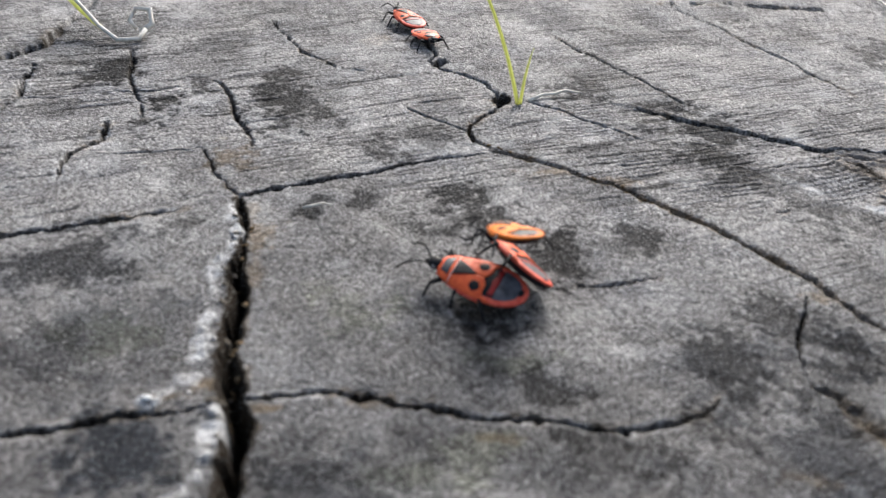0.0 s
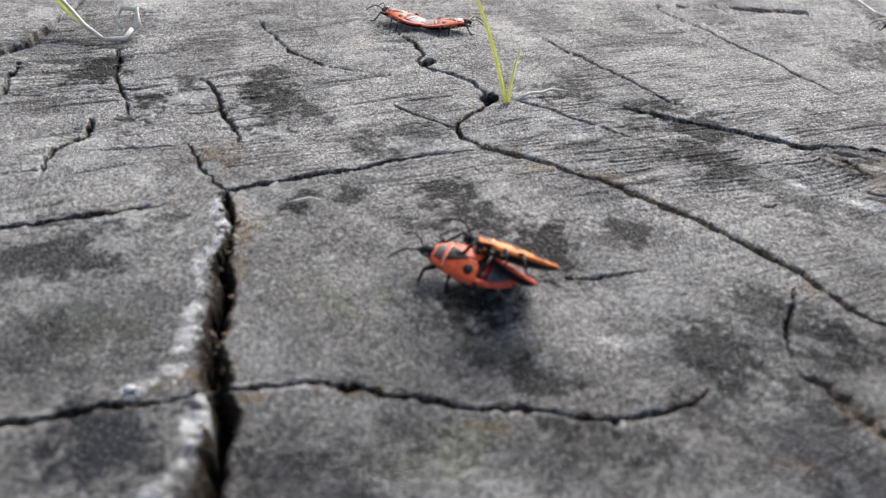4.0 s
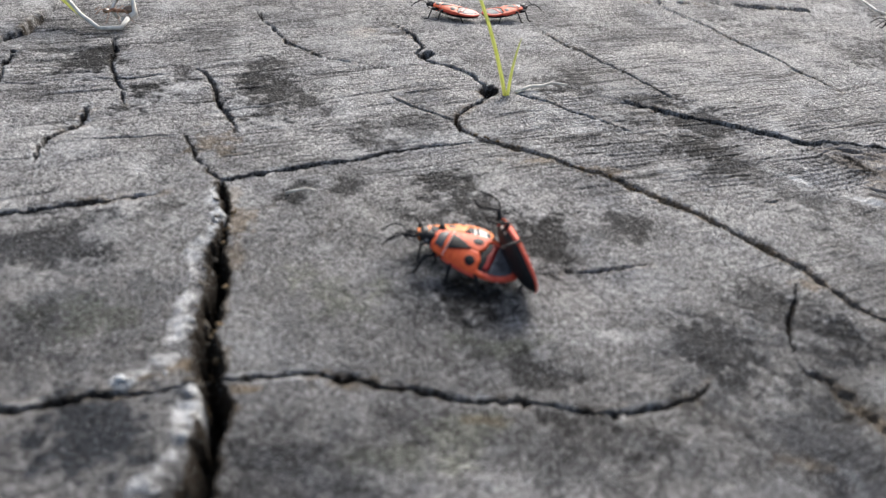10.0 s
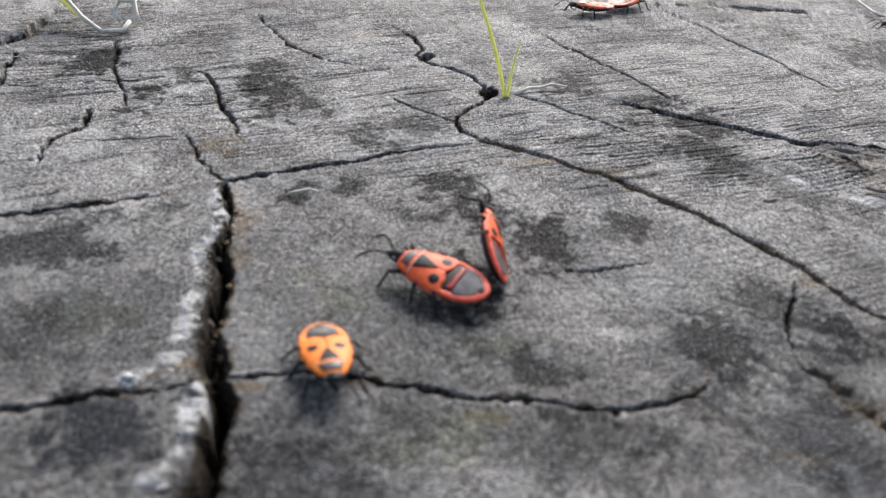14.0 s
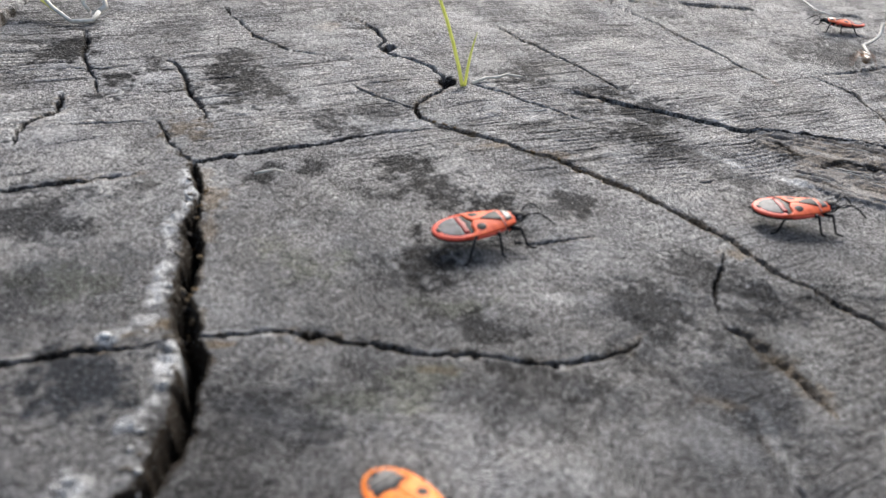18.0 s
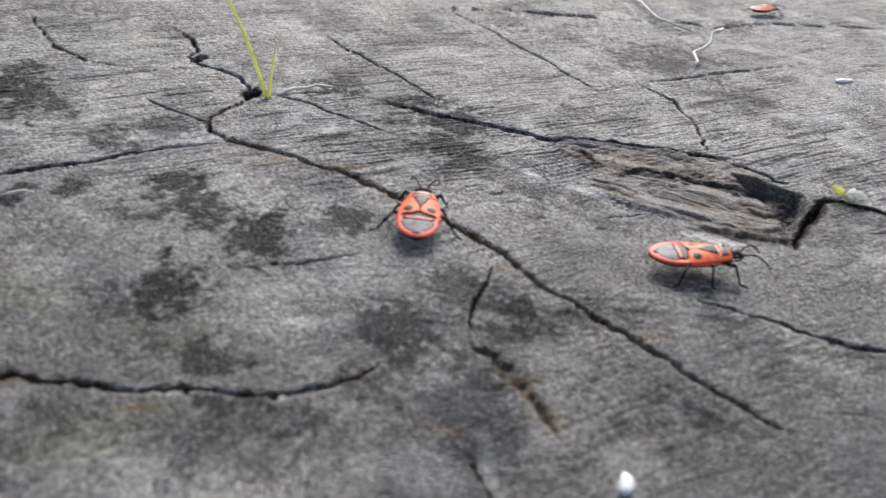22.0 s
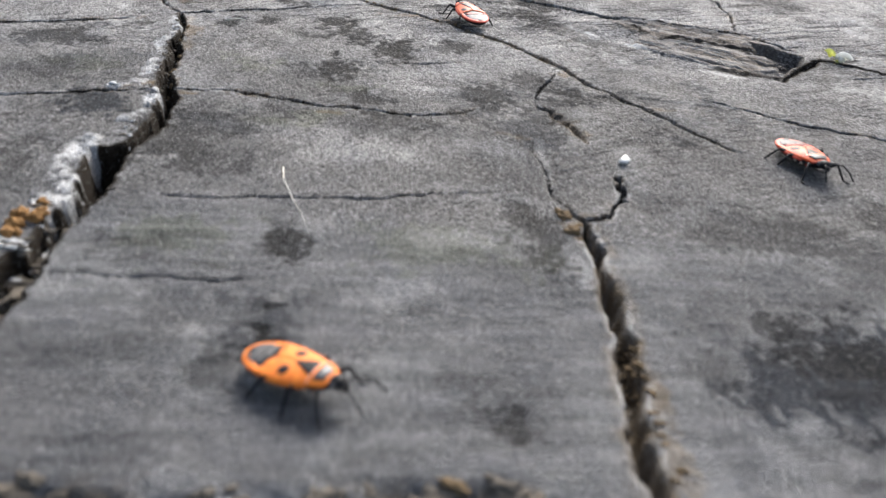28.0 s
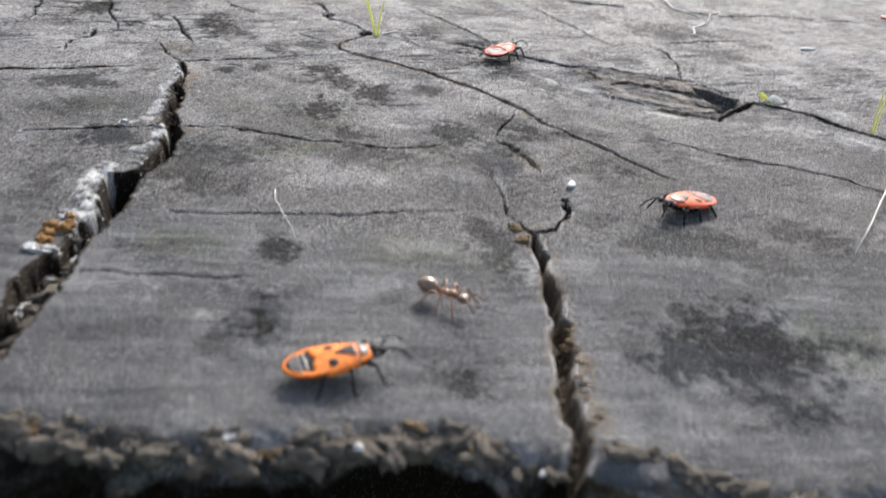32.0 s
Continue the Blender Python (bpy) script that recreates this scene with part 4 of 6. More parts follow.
def side_wall():
    """The torn flank below the rim, hollowed under the near edge, down to the soil."""
    near = np.stack([XS, GY[0], GZ[0]], -1)
    far = np.stack([XS, GY[-1], GZ[-1]], -1)[::-1]
    rim = np.concatenate([near[::2], far[::8], near[:1]])
    ang = np.arctan2(rim[:, 1] - MID[1], rim[:, 0] - MID[0])
    out = np.stack([np.cos(ang), np.sin(ang)], -1)
    rows = []
    split = 0.5 * np.exp(-((rim[:, 0] - 2.72) / 0.10) ** 2) * (rim[:, 1] < 3) + 0.7 * np.exp(-((rim[:, 0] + 1.23) / 0.12) ** 2) * (rim[:, 1] < 3)
    hollow = smoothstep(-0.6, 0.6, rim[:, 0]) * (1 - smoothstep(2.2, 3.0, rim[:, 0])) * (rim[:, 1] < 3)
    steps = np.concatenate([[0, 0.02], np.arange(0.045, 0.7, 0.025), [0.75, 0.85, 1.1, 1.5, 2, 2.7, 3.6, 5], np.linspace(7, 27, 11)])
    for n, drop in enumerate(steps):
        bulge = 0.16 * math.sin(min(drop / 0.3, 1) * math.pi / 2)
        rough = (fbm(rim[:, 0] * 2.6, drop * 13 + 0.8 * fbm(rim[:, 0] * 3, rim[:, 1] * 3, 51, 2), 50, 4) - 0.5) * min(0.7, drop * 5)
        inset = hollow * 2.2 * float(smoothstep(0.16, 0.32, np.array(drop))) * (1 - float(smoothstep(2.2, 5, np.array(drop))))
        r = (bulge + rough - inset - split * min(1, drop * 6 + 0.2 * (n > 0)) + 0.10 * drop * (drop > 2))
        if n == 0:
            r = 0 * r
        ring = np.concatenate([rim[:, :2] + out * r[:, None], (rim[:, 2] - drop)[:, None]], 1)
        rows.append(ring)
    v = np.concatenate(rows) * U
    x, y, z = (v / U).T
    k = fbm(x * 5, y * 5 + z * 7, 55, 4)
    # below the near rim the hollow's shade is painted in; patches lower down are dirt
    layers = {"dark": 0.4 * smoothstep(0.45, 0.6, fbm(x * 2.2, y * 2 + z * 3, 56, 4)), "pale": 0.3 * (z > -0.15) * smoothstep(0.5, 0.62, fbm(x * 6, y * 6 + z * 9, 59, 3)), "green": smoothstep(0.45, 0.6, k) * 0.8,
              "tan": smoothstep(0.5, 0.62, fbm(x * 3, y * 3 + z * 4, 57, 4)) * 0.9, "dirt_shade": smoothstep(0.48, 0.62, fbm(x * 2, y * 2 + z * 2, 58, 3)) * 0.5 * (z < -0.4) + smoothstep(0.12, 0.28, -z) * (y < 3), "groove": 0 * x, "sawn": 0 * x, "wood_tone": 0.4 + 0 * x, "smooth": 0 * x, "blue": 0 * x}
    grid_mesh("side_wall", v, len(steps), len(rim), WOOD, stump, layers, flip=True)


side_wall()

# soil round the stump, out to the horizon
bm = bmesh.new()
bmesh.ops.create_circle(bm, cap_ends=True, radius=400, segments=48)
soil = part("ground", bm, SOIL)
soil.location = (0, 0, -0.30)
tagged(soil, "dark soil around the base of the stump", "ground", kind="structure")


# crumbs of crust and rotten wood: along the lips of the splits and on the worn rim
CRUST = speckled("pale_crust", (0.45, 0.44, 0.42), (0.88, 0.87, 0.85), 1500, 0.9, 0.3, 0.0002)
ROT = speckled("rotten_wood", (0.06, 0.04, 0.02), (0.32, 0.22, 0.12), 1200, 0.9, 0.3, 0.0002)
AMBER = speckled("amber_rot", (0.10, 0.05, 0.015), (0.46, 0.24, 0.08), 1400, 0.8, 0.3, 0.0002)
MOSSY = speckled("mossy_bark", (0.04, 0.036, 0.03), (0.24, 0.205, 0.165), 900, 0.95, 0.3, 0.0002)
LUMPS = {}
for mat in (CRUST, ROT, MOSSY, AMBER):
    for n in range(4):
        bm = bmesh.new()
        bmesh.ops.create_icosphere(bm, subdivisions=3, radius=1)
        for v in bm.verts:
            v.co *= 1 + 0.75 * noise.noise(v.co * 1.6 + Vector((n * 7.1, 0, 0))) + 0.4 * noise.noise(v.co * 3.6 + Vector((0, n * 5.3, 0))) + 0.2 * noise.noise(v.co * 8)
        me = bpy.data.meshes.new("lump")
        bm.to_mesh(me)
        bm.free()
        me.shade_smooth()
        me.materials.append(mat)
        LUMPS[mat.name, n] = me


def lumps(count, path, spread, size, mat, name, sink=0.2, long=1.0):
    """Scatter small pieces along a line of the plan, as parts of the stump."""
    pts = np.array(path, float)
    run = np.concatenate([[0], np.cumsum(np.hypot(*np.diff(pts, axis=0).T))])
    for n in range(count):
        k = random.uniform(0, run[-1])
        x, y = np.interp(k, run, pts[:, 0]) + random.gauss(0, spread), np.interp(k, run, pts[:, 1]) + random.gauss(0, spread)
        i = int(np.clip(np.searchsorted(XS, x), 0, len(XS) - 1))
        j = int(np.argmin(np.abs(GY[:, i] - y)))
        r = size * random.uniform(0.5, 1.4)
        ob = new(name, LUMPS[mat.name, n % 4])
        ob.parent = stump
        turn = Euler((random.uniform(-0.5, 0.5), random.uniform(-0.3, 0.3), random.gauss(0, 0.5)))
        ob.matrix_basis = Matrix.LocRotScale(Vector((x, y, max(float(GZ[j, i]), -0.2) + r * sink)) * U, turn, Vector((r * long * U, r * U, r * random.uniform(0.5, 1.0) * U)))


CRUSTED = [(-1.87, 5.99), (-1.90, 5.41), (-1.72, 4.53), (-1.88, 3.87), (-1.70, 3.97), (-1.39, 3.43), (-1.46, 2.99), (-1.36, 2.75), (-1.65, 2.32), (-1.46, 1.60)]
for x, y in CRUSTED:
    lumps(3, [(x + 0.04, y - 0.12), (x + 0.03, y + 0.12)], 0.025, 0.013, CRUST, "crust_crumb")
lumps(26, [(-1.98, 6.5), (-1.84, 5.8), (-1.76, 5.2), (-1.62, 4.6), (-1.5, 4.05), (-1.3, 3.4), (-1.4, 2.5)], 0.03, 0.022, MOSSY, "rot_crumb", -0.2, 1.3)
lumps(22, [(-1.84, 6.2), (-1.68, 5.4), (-1.52, 4.6), (-1.32, 3.8)], 0.035, 0.015, ROT, "rot_crumb", -0.2, 1.2)
lumps(17, [(-1.50, 1.32), (-1.56, 1.10), (-1.60, 0.92)], 0.035, 0.045, AMBER, "rot_crumb", 0.3)
lumps(5, [(-1.66, 0.84), (-1.60, 0.76)], 0.03, 0.045, CRUST, "crust_crumb", 0.3)
lumps(46, [(-1.44, 1.5), (-1.36, 1.1), (-1.40, 0.6), (-1.36, 0.0), (-1.36, -0.6)], 0.07, 0.03, MOSSY, "rot_crumb", 0.0, 3.0)
lumps(14, [(-1.40, 1.5), (-1.40, 0.6), (-1.42, -0.6)], 0.06, 0.02, CRUST, "crust_crumb", 0.0, 3.5)
lumps(9, [(2.66, 1.95), (2.72, 1.75), (2.74, 1.55)], 0.03, 0.03, ROT, "rot_crumb", 0.0, 1.6)
lumps(30, [(2.90, 0.3), (2.93, -0.4), (2.95, -0.8), (2.95, -1.0)], 0.02, 0.014, ROT, "rot_crumb", 0.0, 2.2)
lumps(40, [(0.10, 8.28), (0.85, 7.84), (1.13, 7.63), (1.6, 7.38), (2.0, 7.04)], 0.016, 0.013, ROT, "rot_crumb", 0.0)
rim_line = [(x, float(front(np.array([x]))[0]) - 0.02) for x in (-0.9, -0.2, 0.4, 0.9, 1.4, 1.9, 2.3, 2.6)]
lumps(60, rim_line, 0.04, 0.065, MOSSY, "bark_lump", -0.35, 1.7)
lumps(40, rim_line, 0.06, 0.035, MOSSY, "bark_crumb", -0.1, 1.6)
lumps(6, rim_line, 0.05, 0.02, CRUST, "crust_crumb", 0.0, 1.8)
lumps(14, rim_line, 0.05, 0.03, ROT, "rot_crumb", -0.1, 1.8)
lumps(20, [(2.95, -1.25), (3.6, -1.4), (4.4, -1.55)], 0.04, 0.06, MOSSY, "bark_lump", -0.4, 1.8)

# loose grey fibres on the torn slab
SPLINT = speckled("grey_fibre", (0.30, 0.28, 0.25), (0.66, 0.63, 0.58), 700, 0.85, 0.2, 0.0001)
for n in range(34):
    x, y = random.uniform(4.1, 6.2), random.uniform(6.4, 8.5)
    if float(inside(SLAB, np.array([x]), np.array([y]))[0]) < 0.08:
        continue
    turn = radians(-24 - 14 * (x - 5.0) + random.gauss(0, 5))
    long, r = random.uniform(0.25, 0.75), random.uniform(0.003, 0.008)
    bow = random.uniform(-0.06, 0.06)
    pts = []
    for k in np.linspace(-0.5, 0.5, 7):
        px, py = x + math.cos(turn) * k * long - math.sin(turn) * bow * (1 - 4 * k * k), y + math.sin(turn) * k * long + math.cos(turn) * bow * (1 - 4 * k * k)
        i = int(np.clip(np.searchsorted(XS, px), 0, len(XS) - 1))
        j = int(np.argmin(np.abs(GY[:, i] - py)))
        pts.append(Vector((px, py, max(float(GZ[j, i]), -0.05) + 0.2 * r)) * U)
    part("splinter", tube(bmesh.new(), pts, [r * U * k for k in (0.4, 0.8, 1, 1.1, 1, 0.8, 0.3)], 6), SPLINT, stump)


# ---------------------------------------------------------------- red and black bugs
MM = 0.001


def half_width(x):
    """Half the bug's width in mm, x along the body: rounded tail, long oval, narrowing to the shoulders and neck."""
    if x < -1.2:
        return 2.36 * math.sqrt(max(0.0, 1 - abs((x + 1.2) / 3.85) ** 2.3))
    if x < 2.2:
        return 2.36 - 0.58 * ((x + 1.2) / 3.4) ** 1.7
    return max(0.4, 1.78 - 0.72 * ((x - 2.2) / 1.5) ** 1.4)


def back_height(x, y):
    """Height of the bug's back in mm."""
    w = max(half_width(x), 0.05)
    top = float(np.interp(x, [-5.1, -4.2, -2.5, -0.5, 1.2, 2.3, 3.0, 3.8], [1.96, 2.06, 2.20, 2.42, 2.54, 2.52, 2.42, 2.15]))
    edge = float(np.interp(x, [-5.1, -2.0, 2.3, 3.8], [1.92, 1.96, 2.0, 1.9]))
    return edge + (top - edge) * (1 - min(1.0, abs(y) / w) ** 2.2)


def surf(x, y, lift=0.0):
    return Vector((x, y, back_height(x, y) + lift)) * MM


def back_point(x, v, lift=0.0):
    """A point of the bug's back: x along the body in mm, v from -1 to 1 across it."""
    return surf(x, v * half_width(x), lift)


def slab_of(top, low):
    """A thin closed plate from two matching grids of points."""
    bm = bmesh.new()
    top = [[bm.verts.new(p) for p in row] for row in top]
    low = [[bm.verts.new(p) for p in row] for row in low]
    nr, nc = len(top), len(top[0])
    for i in range(nr - 1):
        for j in range(nc - 1):
            bm.faces.new((top[i][j], top[i][j + 1], top[i + 1][j + 1], top[i + 1][j]))
            bm.faces.new((low[i][j], low[i + 1][j], low[i + 1][j + 1], low[i][j + 1]))
    edge = [(0, j) for j in range(nc)] + [(i, nc - 1) for i in range(1, nr)] + [(nr - 1, j) for j in range(nc - 2, -1, -1)] + [(i, 0) for i in range(nr - 2, 0, -1)]
    for (a, b), (c, d) in zip(edge, edge[1:] + edge[:1]):
        bm.faces.new((top[a][b], low[a][b], low[c][d], top[c][d]))
    bmesh.ops.recalc_face_normals(bm, faces=bm.faces)
    return bm


def plate(rows, lift, thick=0.10):
    """A domed plate with thickness from rows of (x, v) points, all rows alike in length."""
    return slab_of([[back_point(x, v, lift) for x, v in row] for row in rows], [[back_point(x, v, lift - thick) for x, v in row] for row in rows])


def sheet_rows(x0, x1, v0, v1, nx=8, nv=9):
    """x0, x1: numbers, or functions of v."""
    at = lambda f, v: f(v) if callable(f) else f
    out = []
    for i in range(nx):
        row = []
        for j in range(nv):
            v = v0 + (v1 - v0) * j / (nv - 1)
            row.append((at(x0, v) + (at(x1, v) - at(x0, v)) * i / (nx - 1), v))
        out.append(row)
    return out


def tail_ring(k, s, front_x):
    """A point of the abdomen's outline round the tail, k from 0 to 1 from one flank to the other, drawn in by the share s."""
    a = math.pi * (0.5 + k)
    c, sn = math.cos(a), math.sin(a)
    x = front_x + (-5.04 - front_x) * -c
    y = math.copysign(half_width(x), sn) if abs(sn) > 1e-6 else 0.0
    return front_x + (x - front_x) * s, y * s


def spot(x, v, rx, rv, lift=0.07):
    bm = bmesh.new()
    mid = bm.verts.new(back_point(x, v, lift))
    rings = []
    for k in (0.5, 1.0):
        rings.append([bm.verts.new(back_point(x + k * rx * math.cos(a), v + k * rv * math.sin(a), lift - 0.05 * (k == 1.0))) for a in np.linspace(0, math.tau, 16, endpoint=False)])
    for k in range(16):
        bm.faces.new((mid, rings[0][k], rings[0][(k + 1) % 16]))
        bm.faces.new((rings[0][k], rings[1][k], rings[1][(k + 1) % 16], rings[0][(k + 1) % 16]))
    bmesh.ops.recalc_face_normals(bm, faces=bm.faces)
    return bm


def blob(bm, at, size, seg=12, rings=8):
    m = Matrix.Translation(Vector(at) * MM) @ Matrix.Diagonal((size[0] * MM, size[1] * MM, size[2] * MM, 1))
    bmesh.ops.create_uvsphere(bm, u_segments=seg, v_segments=rings, radius=1, matrix=m)
    return bm


def mmtube(points, radii, sides=6):
    return tube(bmesh.new(), [Vector(p) * MM for p in points], [r * MM for r in radii], sides)


def make_bug(name, red, edge, tip, band, wing_end):
    """tip: the bare end of the abdomen; band: the strip behind the wings; wing_end: where the wings stop, in mm."""
    bug = new(name)
    # belly and flanks
    bm = bmesh.new()
    rings = []
    for x in np.linspace(-4.98, 3.75, 34):
        w = half_width(x)
        low = 1.80 - 1.05 * math.sqrt(max(0.02, 1 - ((x + 0.6) / 4.6) ** 2))
        e = back_height(x, w)
        ring = []
        for a in np.linspace(0, math.tau, 24, endpoint=False):
            y, s = math.cos(a), math.sin(a)
            z = back_height(x, 0.95 * w * y) - 0.14 if s >= 0 else e + (low - e) * (-s)
            ring.append(bm.verts.new(Vector((x, 0.95 * w * y, z - 0.03)) * MM))
        rings.append(ring)
    for r, s in zip(rings, rings[1:]):
        for k in range(24):
            bm.faces.new((r[k], r[(k + 1) % 24], s[(k + 1) % 24], s[k]))
    bm.faces.new(rings[0][::-1])
    bm.faces.new(rings[-1])
    bmesh.ops.recalc_face_normals(bm, faces=bm.faces)
    body = part("abdomen", bm, BUG_BLACK, bug, "glossy black belly")
    # the raised red edge that runs round the tail, and its lower fold
    ks = np.linspace(0, 1, 41)
    top, low = [], []
    for k in ks:
        row = [tail_ring(k, s, -1.0) for s in (0.77, 0.83, 0.92, 0.975, 1.0)]
        top.append([surf(x, y, l) for (x, y), l in zip(row, (0.01, 0.03, 0.03, 0.0, -0.07))])
        row = [tail_ring(k, s, -1.0) for s in (0.72, 0.80, 0.88, 0.94, 0.985)]
        low.append([surf(x, y, l) for (x, y), l in zip(row, (-0.10, -0.22, -0.34, -0.34, -0.22))])
    part("tail_edge", slab_of(top, low), edge, body, "raised red edge of the abdomen")
    for side in (-1, 1):
        xs = np.linspace(-1.3, 2.3, 12)
        pts = [Vector((x, side * 0.97 * half_width(x), back_height(x, half_width(x)) - 0.17)) for x in xs]
        part("side_rim", mmtube(pts, [0.20] * 9 + [0.17, 0.13, 0.08], 8), edge, body, "red edge of the flank")
        for x in (2.9, 2.0, 1.0):
            bm = blob(bmesh.new(), (x, side * 0.80 * half_width(x), 1.46), (0.30, 0.16, 0.20), 8, 6)
            part("hip_plate", bm, HIP_PALE if x < 2.5 else edge, body, "pale hip joint" if x < 2.5 else "")
    # end of the abdomen, bare behind the short wings
    part("tergite", plate(sheet_rows(-2.75, -0.9, -0.80, 0.80, 7, 15), -0.02), BUG_BLACK, body, "dark band behind the wings")
    part("red_tergite", plate(sheet_rows(lambda v: wing_end - 1.50 + 0.10 * abs(v), lambda v: wing_end - 0.85 - 0.12 * math.sin(min(1.0, abs(v) * 1.25) * math.pi), -0.66, 0.66, 4, 11), 0.03), band, body, "deep red band" if band is RED_DEEP else "")
    inner = [[tail_ring(k, s, wing_end - 1.55) for k in np.linspace(0, 1, 25)] for s in np.linspace(0.02, 0.79, 8)]
    part("membrane", slab_of([[surf(x, y, 0.03) for x, y in row] for row in inner], [[surf(x, y, -0.06) for x, y in row] for row in inner]), tip, body, "smooth shiny end of the abdomen")
    part("tail_spot", blob(bmesh.new(), (-4.35, 0, back_height(-4.35, 0) + 0.0), (0.30, 0.46, 0.09), 12, 6), BUG_BLACK, body)
    # wings
    for side in (-1, 1):
        rows = sheet_rows(lambda v: wing_end - 0.45 * math.sin(min(1.0, abs(v) * 1.25) * math.pi) - 1.9 * abs(v) ** 5, 2.24, side * 0.012, side * 0.985, 14, 13)
        wing = part("forewing", plate(rows, 0.07), red, bug, "red forewing with a black spot")
        part("wing_spot", spot(-0.25, side * 0.54, 0.50, 0.23, 0.13), BUG_BLACK, wing, "large round black spot")
    part("scutellum", plate([[(x, v * 0.56 * (x - 0.05) / 2.2) for v in np.linspace(-1, 1, 9)] for x in np.linspace(0.06, 2.25, 9)], 0.13), BUG_BLACK, bug, "black triangular plate between the wings")
    shield = part("pronotum", plate(sheet_rows(lambda v: 2.26 - 0.12 * (1 - v * v), lambda v: 3.80 - 0.28 * v * v, -1, 1, 9, 17), 0.14), red, bug, "red shield behind the head")
    part("pronotum_mark", plate([[(x, v * (0.68 - 0.10 * (x - 2.5))) for v in np.linspace(-1, 1, 9)] for x in np.linspace(2.5, 3.38, 6)], 0.19, 0.06), BUG_SADDLE, shield, "dark saddle mark")
    part("collar", mmtube([back_point(3.74 - 0.26 * v * v, v, 0.05) / MM for v in np.linspace(-1, 1, 9)], [0.10] * 9), edge, shield)
    part("hind_edge", mmtube([back_point(2.27 - 0.12 * (1 - v * v), v, 0.11) / MM for v in np.linspace(-0.96, 0.96, 11)], [0.055] * 11), PINK, shield, "pale pink hind edge")
    # head
    head = part("head", blob(blob(bmesh.new(), (4.20, 0, 2.05), (0.75, 0.74, 0.52), 14, 9), (4.80, 0, 1.85), (0.55, 0.36, 0.32), 10, 7), BUG_BLACK, bug, "small black head")
    for side in (-1, 1):
        part("eye", blob(bmesh.new(), (4.15, side * 0.74, 2.15), (0.25, 0.22, 0.25), 10, 7), BUG_GLOSS, head)
        part("antenna", mmtube([(4.85, side * 0.3, 2.0), (5.35, side * 0.75, 2.45), (6.1, side * 1.15, 2.6), (6.15, side * 1.18, 2.55), (6.9, side * 1.5, 2.1), (7.7, side * 1.75, 1.3)],
                               [0.07, 0.08, 0.09, 0.07, 0.10, 0.07], 6), BUG_BLACK, head, "jointed black antenna")
    part("rostrum", mmtube([(5.2, 0, 1.75), (4.9, 0, 1.3), (3.8, 0, 1.0)], [0.12, 0.1, 0.06]), BUG_BLACK, head)
    # legs: hip on the flank, knee raised, foot on the ground
    for n, (x, out, reach) in enumerate(((2.9, 1.5, 1.5), (1.3, 1.9, -0.2), (0.1, 1.8, -2.9))):
        for side in (-1, 1):
            hip = Vector((x, side * 0.95, 1.45))
            knee = Vector((0.52 * reach, side * out * 0.85, 0.42 if n < 2 else 0.5))
            foot = Vector((0.90 * reach, side * (out + 0.55 + 0.15 * n), -1.40))
            toe = foot + Vector((0.75 if n == 0 else -0.75 if n == 2 else 0.25, side * 0.45, -0.02))
            leg = part("leg", mmtube([(0, 0, 0), knee * 0.35, knee * 0.75, knee], [0.20, 0.27, 0.24, 0.16], 8), BUG_BLACK, bug)
            leg.location = hip * MM
            part("tibia", mmtube([knee, knee.lerp(foot, 0.5), foot], [0.15, 0.13, 0.11], 6), BUG_BLACK, leg)
            part("tarsus", mmtube([foot, foot.lerp(toe, 0.6), toe], [0.11, 0.10, 0.07], 5), BUG_BLACK, leg)
    return bug


bug_a = tagged(make_bug("fire_bug", BUG_RED, BUG_EDGE, BUG_GLOSS, RED_DEEP, -0.70), "large red and black fire bug on the grey wood", "bug", "fire bugs")
bug_a.scale = (1.02,) * 3
bug_b = copy_thing(bug_a, pose(0, 0, 0))
bug_b.scale = (1.0,) * 3
tagged(bug_b, "red and black fire bug joined to a larger one")
bug_d = copy_thing(bug_a, pose(0, 0, 0))
bug_d.scale = (0.98,) * 3
tagged(bug_d, "far fire bug of a pair joined tail to tail")
bug_e = copy_thing(bug_a, pose(0, 0, 0))
bug_e.scale = (0.92,) * 3
tagged(bug_e, "smaller fire bug of a pair joined tail to tail")
bug_f = copy_thing(bug_a, pose(0, 0, 0))
bug_f.scale = (0.9,) * 3
tagged(bug_f, "lone fire bug beside pale straws far on the wood")
bug_c = tagged(make_bug("fire_bug", BUG_ORANGE, BUG_ORANGE, BUG_SADDLE, BUG_SADDLE, -1.7), "smaller bright orange and black fire bug", "bug", "fire bugs")
bug_c.scale = (0.86,) * 3


